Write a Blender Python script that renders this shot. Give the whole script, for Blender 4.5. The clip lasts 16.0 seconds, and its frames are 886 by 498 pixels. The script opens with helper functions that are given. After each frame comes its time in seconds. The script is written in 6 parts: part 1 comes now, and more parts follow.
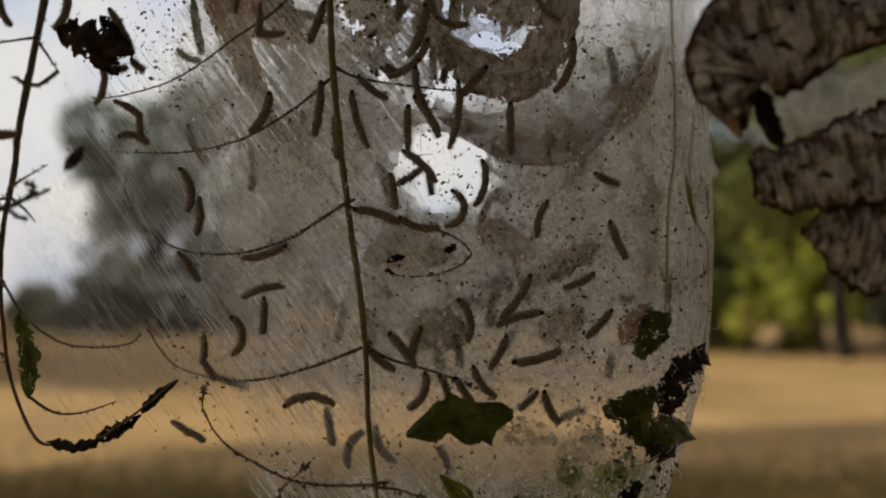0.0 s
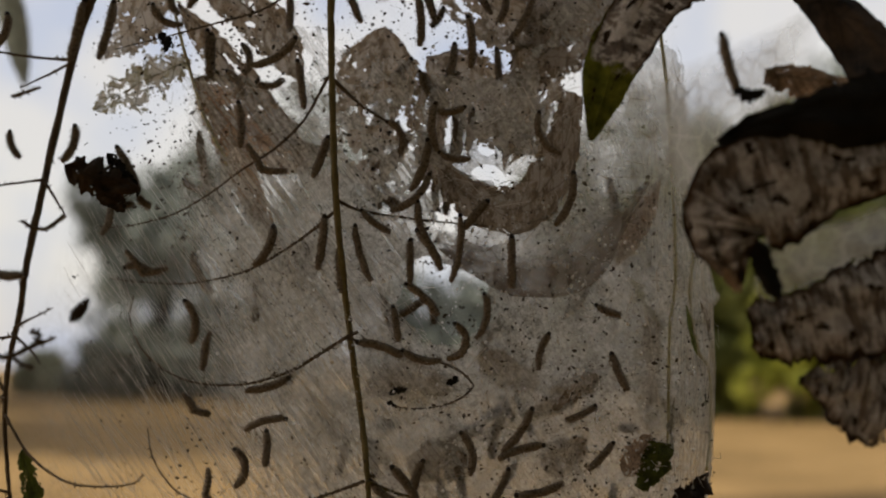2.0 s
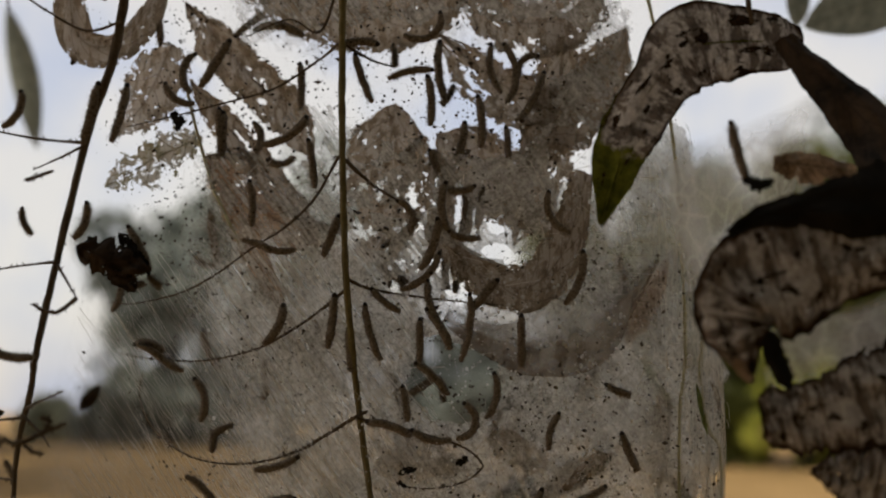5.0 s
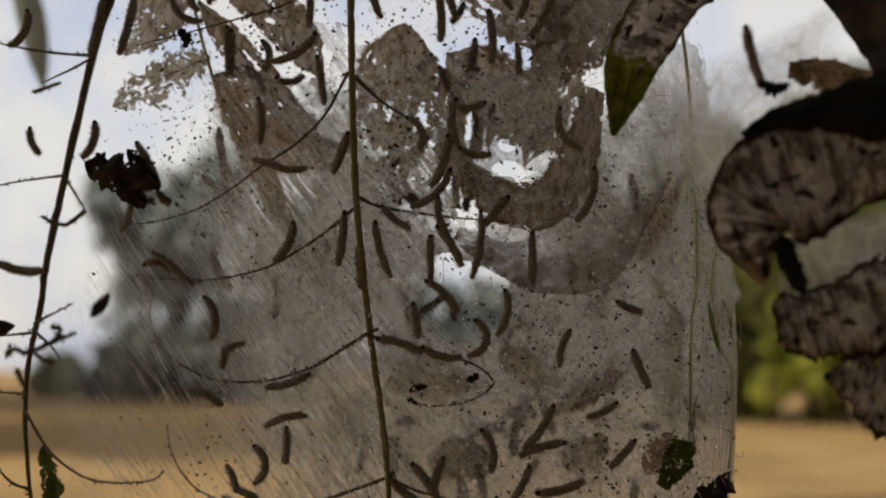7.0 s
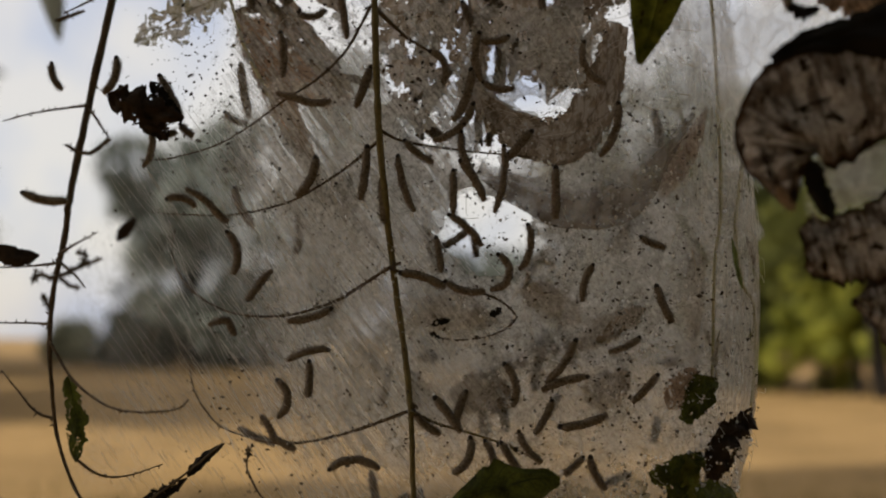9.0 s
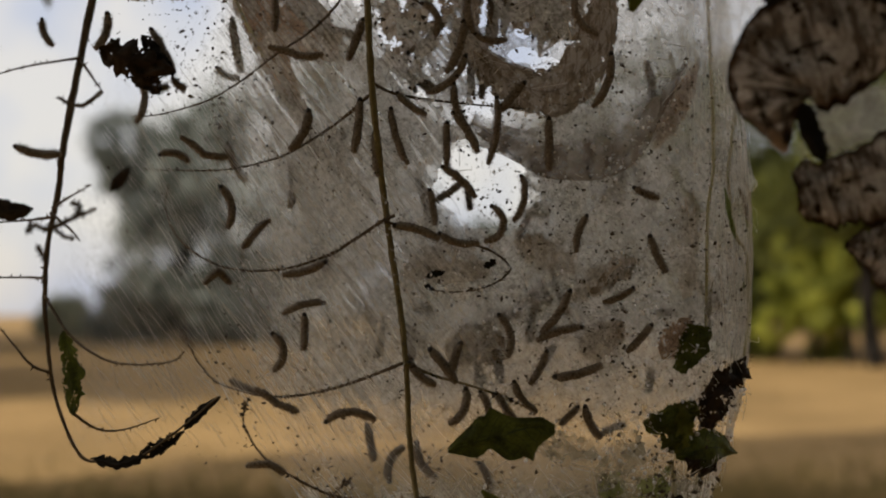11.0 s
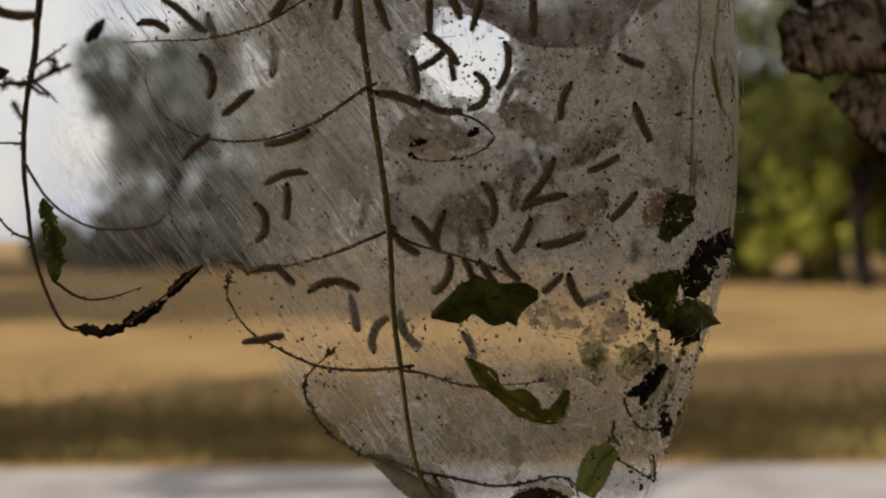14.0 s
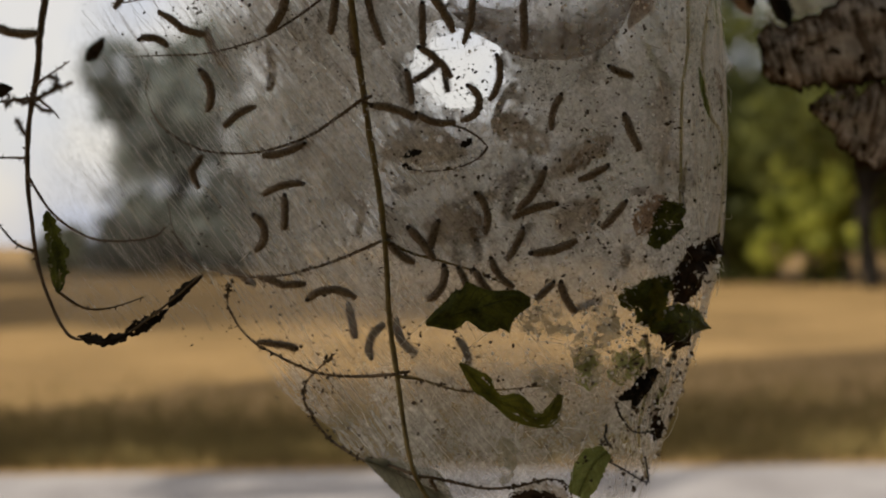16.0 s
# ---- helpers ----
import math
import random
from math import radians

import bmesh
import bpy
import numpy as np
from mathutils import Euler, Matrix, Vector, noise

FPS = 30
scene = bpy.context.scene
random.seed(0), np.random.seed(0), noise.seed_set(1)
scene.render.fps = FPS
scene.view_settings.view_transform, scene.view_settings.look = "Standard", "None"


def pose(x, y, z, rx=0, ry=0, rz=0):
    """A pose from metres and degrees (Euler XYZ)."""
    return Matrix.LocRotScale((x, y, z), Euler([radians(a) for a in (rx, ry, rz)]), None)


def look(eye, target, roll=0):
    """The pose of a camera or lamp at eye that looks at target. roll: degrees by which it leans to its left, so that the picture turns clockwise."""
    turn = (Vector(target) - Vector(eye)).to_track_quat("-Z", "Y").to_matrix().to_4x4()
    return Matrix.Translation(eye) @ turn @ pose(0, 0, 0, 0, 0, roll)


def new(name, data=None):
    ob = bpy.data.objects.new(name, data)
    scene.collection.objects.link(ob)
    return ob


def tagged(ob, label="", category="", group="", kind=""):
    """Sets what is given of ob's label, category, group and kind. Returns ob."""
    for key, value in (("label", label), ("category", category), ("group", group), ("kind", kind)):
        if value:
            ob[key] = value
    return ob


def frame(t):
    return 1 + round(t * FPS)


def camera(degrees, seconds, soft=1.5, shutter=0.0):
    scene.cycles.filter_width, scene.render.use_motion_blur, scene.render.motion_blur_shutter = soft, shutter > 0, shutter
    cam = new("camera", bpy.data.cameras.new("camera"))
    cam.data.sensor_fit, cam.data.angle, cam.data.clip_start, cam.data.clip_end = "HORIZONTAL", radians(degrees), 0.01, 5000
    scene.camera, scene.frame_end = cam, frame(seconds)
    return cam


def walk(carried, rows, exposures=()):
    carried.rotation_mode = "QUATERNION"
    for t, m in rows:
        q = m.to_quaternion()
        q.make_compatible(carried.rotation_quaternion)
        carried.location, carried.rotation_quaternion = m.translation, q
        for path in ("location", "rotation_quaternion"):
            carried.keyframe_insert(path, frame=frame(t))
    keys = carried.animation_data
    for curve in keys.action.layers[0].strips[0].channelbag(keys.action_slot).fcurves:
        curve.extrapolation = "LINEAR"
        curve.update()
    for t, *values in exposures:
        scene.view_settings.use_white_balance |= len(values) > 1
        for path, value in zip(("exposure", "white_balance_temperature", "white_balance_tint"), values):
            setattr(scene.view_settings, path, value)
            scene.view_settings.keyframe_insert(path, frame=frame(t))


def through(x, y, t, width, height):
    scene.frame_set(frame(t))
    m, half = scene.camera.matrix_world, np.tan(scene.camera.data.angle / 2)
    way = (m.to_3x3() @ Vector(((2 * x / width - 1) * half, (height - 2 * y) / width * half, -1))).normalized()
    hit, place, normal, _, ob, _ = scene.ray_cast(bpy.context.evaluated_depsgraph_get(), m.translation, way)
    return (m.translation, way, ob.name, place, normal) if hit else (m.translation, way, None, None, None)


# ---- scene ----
cam = camera(38.8, 16.0, soft=2.0)
# the lens is focused on the main stem, wide open enough to blur the field
cam.data.dof.use_dof = True
cam.data.dof.focus_distance = 0.755
cam.data.dof.aperture_fstop = 4.8
PATH = [
    (0, (0.0030, -0.0488, 1.4989), (0.0030, 1.9494, 1.5829), -0.07),
    (0.5, (0.0022, -0.0494, 1.5060), (0.0025, 1.9479, 1.6100), -0.18),
    (1, (0.0011, -0.0509, 1.5153), (-0.0097, 1.9456, 1.6334), -0.00),
    (1.5, (0.0023, -0.0547, 1.5289), (-0.0059, 1.9390, 1.6879), -0.01),
    (2, (0.0054, -0.0572, 1.5388), (-0.0039, 1.9340, 1.7258), -0.11),
    (2.5, (0.0047, -0.0567, 1.5459), (-0.0144, 1.9315, 1.7617), -0.18),
    (3, (0.0059, -0.0573, 1.5528), (-0.0097, 1.9287, 1.7883), -0.18),
    (3.5, (0.0055, -0.0613, 1.5610), (-0.0131, 1.9204, 1.8307), -0.13),
    (6, (0.0038, -0.0584, 1.5513), (-0.0174, 1.9275, 1.7877), 0.07),
    (6.5, (0.0038, -0.0547, 1.5430), (-0.0268, 1.9332, 1.7603), -0.13),
    (7, (0.0025, -0.0534, 1.5354), (-0.0317, 1.9371, 1.7266), -0.05),
    (7.5, (0.0016, -0.0552, 1.5295), (-0.0351, 1.9363, 1.7106), 0.00),
    (8, (-0.0003, -0.0540, 1.5213), (-0.0481, 1.9395, 1.6740), 0.02),
    (8.5, (-0.0034, -0.0502, 1.5167), (-0.0558, 1.9439, 1.6605), 0.15),
    (11, (-0.0055, -0.0508, 1.5023), (-0.0456, 1.9464, 1.6017), -0.41),
    (11.5, (-0.0045, -0.0478, 1.4925), (-0.0337, 1.9508, 1.5620), -0.48),
    (12, (-0.0028, -0.0457, 1.4843), (-0.0320, 1.9537, 1.5196), -0.61),
    (12.5, (-0.0015, -0.0422, 1.4767), (-0.0340, 1.9576, 1.4760), -0.68),
    (13, (-0.0017, -0.0409, 1.4693), (-0.0362, 1.9586, 1.4423), -0.66),
    (13.5, (-0.0040, -0.0441, 1.4688), (-0.0458, 1.9553, 1.4434), -0.67),
    (14, (-0.0006, -0.0455, 1.4694), (-0.0294, 1.9542, 1.4485), -0.58),
    (14.5, (-0.0017, -0.0473, 1.4695), (-0.0348, 1.9523, 1.4442), -0.46),
    (15, (0.0013, -0.0502, 1.4706), (-0.0343, 1.9494, 1.4499), -0.67),
    (15.5, (0.0031, -0.0559, 1.4719), (-0.0330, 1.9437, 1.4563), -1.15),
    (16, (0.0069, -0.0622, 1.4730), (-0.0321, 1.9373, 1.4562), -1.01),
]
walk(cam, [(t, look(eye, target, roll)) for t, eye, target, roll in PATH], exposures=[(0.0, -0.07), (16.0, -0.07)])

# ---- light ----
SUN_UP, SUN_FROM = 33.0, (-1.0, -0.36)
world = bpy.data.worlds.new("sky")
scene.world = world
world.use_nodes = True
sky = world.node_tree.nodes.new("ShaderNodeTexSky")
sky.sky_type = "NISHITA"
sky.sun_disc = False
sky.sun_elevation = radians(SUN_UP)
sky.sun_rotation = math.atan2(SUN_FROM[0], SUN_FROM[1])
sky.air_density, sky.dust_density, sky.ozone_density = 1.0, 3.0, 1.5
back = world.node_tree.nodes["Background"]
back.inputs["Strength"].default_value = 0.11
# a bright haze lies over the whole sky, thinner and bluer in soft patches
veil = world.node_tree.nodes.new("ShaderNodeMix")
veil.data_type = "RGBA"
veil.inputs[0].default_value = 0.68
cloud = world.node_tree.nodes.new("ShaderNodeTexNoise")
cloud.inputs["Scale"].default_value, cloud.inputs["Detail"].default_value = 8.6, 3.0
patch = world.node_tree.nodes.new("ShaderNodeValToRGB")
patch.color_ramp.elements[0].position, patch.color_ramp.elements[0].color = 0.37, (6.9, 7.2, 8.35, 1.0)
patch.color_ramp.elements[1].position, patch.color_ramp.elements[1].color = 0.55, (9.75, 9.15, 8.45, 1.0)
ways = world.node_tree.nodes.new("ShaderNodeTexCoord")
for a, b in ((ways.outputs["Generated"], cloud.inputs["Vector"]), (cloud.outputs[0], patch.inputs[0]), (patch.outputs[0], veil.inputs[7]),
             (sky.outputs[0], veil.inputs[6]), (veil.outputs[2], back.inputs["Color"])):
    world.node_tree.links.new(a, b)
sun = new("sun", bpy.data.lights.new("sun", "SUN"))
sun.data.energy, sun.data.angle, sun.data.color = 5.0, radians(0.8), (1.0, 0.93, 0.82)
sun.matrix_world = look((SUN_FROM[0] * 20, SUN_FROM[1] * 20, 20 * math.hypot(*SUN_FROM) * math.tan(radians(SUN_UP))), (0, 0, 0))

# ---- materials ----


def material(name):
    m = bpy.data.materials.new(name)
    m.use_nodes = True
    m.node_tree.nodes.clear()
    return m, m.node_tree


def put(nt, kind, **inputs):
    """A node; inputs by their names with _ for a blank, a socket is linked."""
    n = nt.nodes.new("ShaderNode" + kind)
    for key, v in inputs.items():
        s = n.inputs[int(key[1:])] if key[0] == "i" and key[1:].isdigit() else n.inputs[key.replace("_", " ")]
        if isinstance(v, bpy.types.NodeSocket):
            nt.links.new(v, s)
        else:
            s.default_value = (*v, 1.0) if isinstance(v, tuple) and len(v) == 3 and s.type == "RGBA" else v
    return n


def maths(nt, how, a, b=0.0, clamp=False):
    n = nt.nodes.new("ShaderNodeMath")
    n.operation, n.use_clamp = how, clamp
    for s, v in zip(n.inputs, (a, b)):
        if isinstance(v, bpy.types.NodeSocket):
            nt.links.new(v, s)
        else:
            s.default_value = v
    return n.outputs[0]


def ramp(nt, fac, *stops):
    n = nt.nodes.new("ShaderNodeValToRGB")
    e = n.color_ramp.elements
    while len(e) < len(stops):
        e.new(0.5)
    for q, (at, c) in zip(e, stops):
        q.position = at
        q.color = (*c, 1.0) if isinstance(c, tuple) else (c, c, c, 1.0)
    nt.links.new(fac, n.inputs[0])
    return n.outputs[0]


def noise_at(nt, co, scale, detail=4.0, rough=0.55, stretch=None, turn=(0, 0, 0)):
    if stretch:
        co = put(nt, "Mapping", Vector=co, Rotation=tuple(radians(a) for a in turn)).outputs[0]
        co = put(nt, "Mapping", Vector=co, Scale=stretch).outputs[0]
    return put(nt, "TexNoise", Vector=co, Scale=scale, Detail=detail, Roughness=rough).outputs[0]


def finish(nt, shader, height=None, depth=0.001, surface=None):
    if height is not None and surface is not None:
        b = put(nt, "Bump", Height=height, Distance=depth, Strength=0.7)
        nt.links.new(b.outputs[0], surface.inputs["Normal"])
    out = nt.nodes.new("ShaderNodeOutputMaterial")
    nt.links.new(shader, out.inputs[0])


def plain(name, c0, c1, scale, rough=0.7, fine=6.0, bump=0.0005, c2=None, through=0.0):
    """Two-scale mottled surface; through: how much light passes it."""
    m, nt = material(name)
    co = nt.nodes.new("ShaderNodeTexCoord").outputs["Object"]
    big, small = noise_at(nt, co, scale), noise_at(nt, co, scale * fine, 6.0)
    f = maths(nt, "ADD", maths(nt, "MULTIPLY", big, 0.65), maths(nt, "MULTIPLY", small, 0.35))
    col = ramp(nt, f, (0.36, c0), (0.62, c1), *(((0.72, c2),) if c2 else ()))
    s = put(nt, "BsdfPrincipled", Base_Color=col, Roughness=rough, Specular_IOR_Level=0.15)
    shader = s.outputs[0]
    if through:
        tr = put(nt, "BsdfTranslucent", Color=col)
        shader = put(nt, "MixShader", i0=through, i1=shader, i2=tr.outputs[0]).outputs[0]
    finish(nt, shader, small, bump, s)
    return m


def silk(name, tops, strength, streak, seed, lean=37.0, even=False):
    """Felted silk: a sheet with ragged gaps, denser and thinner by height, combed into slanting strands on one side."""
    m, nt = material(name)
    co0 = nt.nodes.new("ShaderNodeTexCoord").outputs["Object"]
    co = put(nt, "VectorMath", i0=co0, i1=(seed, seed * 0.7, seed * 1.3)).outputs[0]
    x, _, z = put(nt, "SeparateXYZ", Vector=co0).outputs
    dens = ramp(nt, put(nt, "MapRange", Value=z, From_Min=1.3, From_Max=1.9).outputs[0], *tops)
    blot = noise_at(nt, co, 26.0, 5.0, 0.6)
    fine = noise_at(nt, co, 420.0, 3.0, 0.7)
    strand = noise_at(nt, co, 420.0, 3.0, 0.7, (1.0, 1.0, 0.022), (0, lean, 0))
    sheaf = noise_at(nt, co, 95.0, 4.0, 0.7, (1.0, 1.0, 0.06), (0, lean - 6.0, 0))
    a = maths(nt, "MULTIPLY", dens, put(nt, "MapRange", Value=blot, From_Min=0.33, From_Max=0.67, To_Min=0.78 if even else 0.62, To_Max=1.15 if even else 1.3).outputs[0])
    comb = put(nt, "MapRange", Value=x, From_Min=-0.09, From_Max=0.03, To_Min=streak, To_Max=0.22 * streak).outputs[0]
    hair = maths(nt, "ADD", maths(nt, "MULTIPLY", maths(nt, "SUBTRACT", strand, 0.5), 5.0), maths(nt, "MULTIPLY", maths(nt, "SUBTRACT", sheaf, 0.5), 2.6))
    b = maths(nt, "MAXIMUM", maths(nt, "ADD", 1.0, maths(nt, "MULTIPLY", hair, comb)), 0.12)
    a = maths(nt, "MULTIPLY", a, b)
    warp = put(nt, "VectorMath", i0=put(nt, "TexNoise", Vector=co, Scale=60.0).outputs[1], i1=(0.012, 0.012, 0.012))
    warp.operation = "MULTIPLY"
    matted = put(nt, "TexVoronoi", Vector=put(nt, "VectorMath", i0=co, i1=warp.outputs[0]).outputs[0], Scale=70.0)
    matted.feature = "DISTANCE_TO_EDGE"
    a = maths(nt, "MULTIPLY", a, put(nt, "MapRange", Value=matted.outputs[0], From_Min=0.0, From_Max=0.16, To_Min=1.22, To_Max=0.9).outputs[0])
    a = maths(nt, "MULTIPLY", a, maths(nt, "ADD", 0.72, maths(nt, "MULTIPLY", fine, 0.56)))
    cover = nt.nodes.new("ShaderNodeAttribute")
    cover.attribute_name = "cover"
    a = maths(nt, "MULTIPLY", a, maths(nt, "MULTIPLY", cover.outputs["Fac"], strength))
    # torn through: where the sheet is open, and in shreds towards the top
    gaps = nt.nodes.new("ShaderNodeAttribute")
    gaps.attribute_name = "gap"
    torn = noise_at(nt, co, 70.0, 7.0, 0.66)
    torn = maths(nt, "MULTIPLY", maths(nt, "SUBTRACT", torn, 0.5), 3.2)
    high = put(nt, "MapRange", Value=z, From_Min=1.60, From_Max=1.70, To_Min=-0.2, To_Max=0.0 if even else 0.34).outputs[0]
    high = maths(nt, "MULTIPLY", high, put(nt, "MapRange", Value=x, From_Min=0.065, From_Max=0.10, To_Min=1.0, To_Max=-0.3).outputs[0])
    hole = maths(nt, "ADD", torn, maths(nt, "MAXIMUM", gaps.outputs["Fac"], high))
    hole = ramp(nt, hole, (0.50, 1.0), (0.56, 0.03))
    a = maths(nt, "MINIMUM", maths(nt, "MULTIPLY", a, hole), 0.93)
    stain = noise_at(nt, co, 34.0, 8.0, 0.7)
    grain = noise_at(nt, co, 330.0, 5.0, 0.75)
    tint = ramp(nt, maths(nt, "ADD", maths(nt, "MULTIPLY", stain, 0.45), maths(nt, "MULTIPLY", grain, 0.55)),
                (0.37, (0.22, 0.214, 0.184)), (0.435, (0.48, 0.478, 0.443)), (0.51, (0.715, 0.716, 0.685)), (0.58, (0.90, 0.907, 0.895)))
    if even:
        tint = ramp(nt, stain, (0.35, (0.62, 0.61, 0.56)), (0.65, (0.82, 0.81, 0.77)))
    else:
        wisp = put(nt, "TexNoise", Vector=co, Scale=75.0, Detail=2.0, Distortion=1.6).outputs[0]
        fibre = ramp(nt, maths(nt, "ABSOLUTE", maths(nt, "SUBTRACT", wisp, 0.5)), (0.006, 0.45), (0.022, 0.0))
        crumbs = ramp(nt, noise_at(nt, co, 170.0, 7.0, 0.74), (0.55, 0.0), (0.62, 0.45))
        rags = ramp(nt, noise_at(nt, co, 24.0, 7.0, 0.66), (0.54, 0.0), (0.66, 0.22))
        litter = maths(nt, "MAXIMUM", maths(nt, "MAXIMUM", fibre, crumbs), rags)
        litter = maths(nt, "MULTIPLY", litter, put(nt, "MapRange", Value=x, From_Min=-0.16, From_Max=-0.03, To_Min=0.5, To_Max=1.25).outputs[0])
        soil = nt.nodes.new("ShaderNodeMix")
        soil.data_type = "RGBA"
        nt.links.new(litter, soil.inputs[0])
        nt.links.new(tint, soil.inputs[6])
        soil.inputs[7].default_value = (0.165, 0.152, 0.125, 1.0)
        tint = soil.outputs[2]
        a = maths(nt, "MINIMUM", maths(nt, "MULTIPLY", a, maths(nt, "ADD", 1.0, maths(nt, "MULTIPLY", litter, 0.3))), 0.93)
    d = put(nt, "BsdfDiffuse", Color=tint)
    t = put(nt, "BsdfTranslucent", Color=tint)
    body = put(nt, "MixShader", i0=0.5, i1=d.outputs[0], i2=t.outputs[0])
    clear = put(nt, "BsdfTransparent")
    mix = put(nt, "MixShader", i0=a, i1=clear.outputs[0], i2=body.outputs[0])
    finish(nt, mix.outputs[0])
    return m


def glass(name):
    m, nt = material(name)
    g = put(nt, "BsdfGlass", Color=(1.0, 1.0, 1.0), Roughness=0.03, IOR=1.33)
    t = put(nt, "BsdfTranslucent", Color=(0.98, 0.98, 0.98))
    d = put(nt, "BsdfDiffuse", Color=(0.95, 0.95, 0.95))
    # white body mixed into the glass to stand in for the beads' bright glints
    glint_white = put(nt, "MixShader", i0=0.5, i1=t.outputs[0], i2=d.outputs[0])
    finish(nt, put(nt, "MixShader", i0=0.6, i1=g.outputs[0], i2=glint_white.outputs[0]).outputs[0])
    return m


def mined(name, pale0, pale1, black=0.62, rim=0.5, tip=0.0, wrinkle=15.0):
    """A dead leaf mined to its pale skin: dark wrinkles across it, black blotches, a charred margin, and a live green end of that share."""
    m, nt = material(name)
    tc = nt.nodes.new("ShaderNodeTexCoord")
    uv, co = tc.outputs["UV"], tc.outputs["Object"]
    u, v, _ = put(nt, "SeparateXYZ", Vector=uv).outputs
    grain = noise_at(nt, co, 620.0, 5.0, 0.65)
    soft = noise_at(nt, co, 160.0, 4.0, 0.6)
    lines = noise_at(nt, uv, 1.0, 5.0, 0.62, (wrinkle, wrinkle * 0.10, 1.0))
    blotch = noise_at(nt, uv, 1.0, 6.0, 0.62, (wrinkle * 0.45, 4.2, 1.0))
    side = maths(nt, "MULTIPLY", maths(nt, "ABSOLUTE", maths(nt, "SUBTRACT", v, 0.5)), 2.0)
    ends = maths(nt, "ABSOLUTE", maths(nt, "SUBTRACT", maths(nt, "MULTIPLY", u, 2.0), 1.0))
    margin = maths(nt, "ADD", maths(nt, "POWER", maths(nt, "MAXIMUM", side, ends), 5.0), maths(nt, "MULTIPLY", maths(nt, "SUBTRACT", blotch, 0.5), 1.6))

    def over(fac, low, high):
        n = nt.nodes.new("ShaderNodeMix")
        n.data_type = "RGBA"
        for s, q in ((n.inputs[0], fac), (n.inputs[6], low), (n.inputs[7], high)):
            if isinstance(q, bpy.types.NodeSocket):
                nt.links.new(q, s)
            else:
                s.default_value = (*q, 1.0)
        return n.outputs[2]
    col = ramp(nt, maths(nt, "ADD", maths(nt, "MULTIPLY", soft, 0.6), maths(nt, "MULTIPLY", grain, 0.4)), (0.38, pale0), (0.6, pale1))
    mould = ramp(nt, noise_at(nt, co, 120.0, 4.0, 0.7), (0.64, 0.0), (0.69, 1.0))
    col = over(mould, col, (0.72, 0.72, 0.75))
    dark = ramp(nt, grain, (0.4, (0.006, 0.004, 0.0025)), (0.62, (0.035, 0.018, 0.008)))
    crease = ramp(nt, lines, (0.45, 1.0), (0.55, 0.0))
    col = over(maths(nt, "MULTIPLY", crease, 0.85), col, ramp(nt, soft, (0.4, (0.03, 0.02, 0.013)), (0.6, (0.10, 0.066, 0.042))))
    brown = ramp(nt, margin, (rim - 0.25, 0.0), (rim, 1.0))
    col = over(maths(nt, "MULTIPLY", brown, 0.85), col, (0.055, 0.026, 0.010))
    spot = maths(nt, "MAXIMUM", ramp(nt, blotch, (black, 0.0), (black + 0.025, 1.0)), ramp(nt, margin, (rim, 0.0), (rim + 0.12, 1.0)))
    col = over(spot, col, dark)
    if tip:
        live = ramp(nt, maths(nt, "ADD", u, maths(nt, "MULTIPLY", maths(nt, "SUBTRACT", blotch, 0.5), 0.22)), (tip, 1.0), (tip + 0.03, 0.0))
        edge = ramp(nt, maths(nt, "ADD", maths(nt, "SUBTRACT", 1.0, v), maths(nt, "MULTIPLY", u, 0.9)), (0.28, 1.0), (0.36, 0.0))
        bare = ramp(nt, blotch, (0.60, 1.0), (0.63, 0.0))
        live = maths(nt, "MULTIPLY", maths(nt, "MAXIMUM", live, edge), bare)
        col = over(live, col, ramp(nt, soft, (0.35, (0.055, 0.058, 0.006)), (0.65, (0.15, 0.15, 0.018))))
    s = put(nt, "BsdfPrincipled", Base_Color=col, Roughness=0.8, Specular_IOR_Level=0.08)
    tr = put(nt, "BsdfTranslucent", Color=col)
    shader = put(nt, "MixShader", i0=0.25 if tip else 0.1, i1=s.outputs[0], i2=tr.outputs[0]).outputs[0]
    finish(nt, shader, maths(nt, "ADD", maths(nt, "MULTIPLY", lines, 1.6), grain), 0.0014, s)
    return m


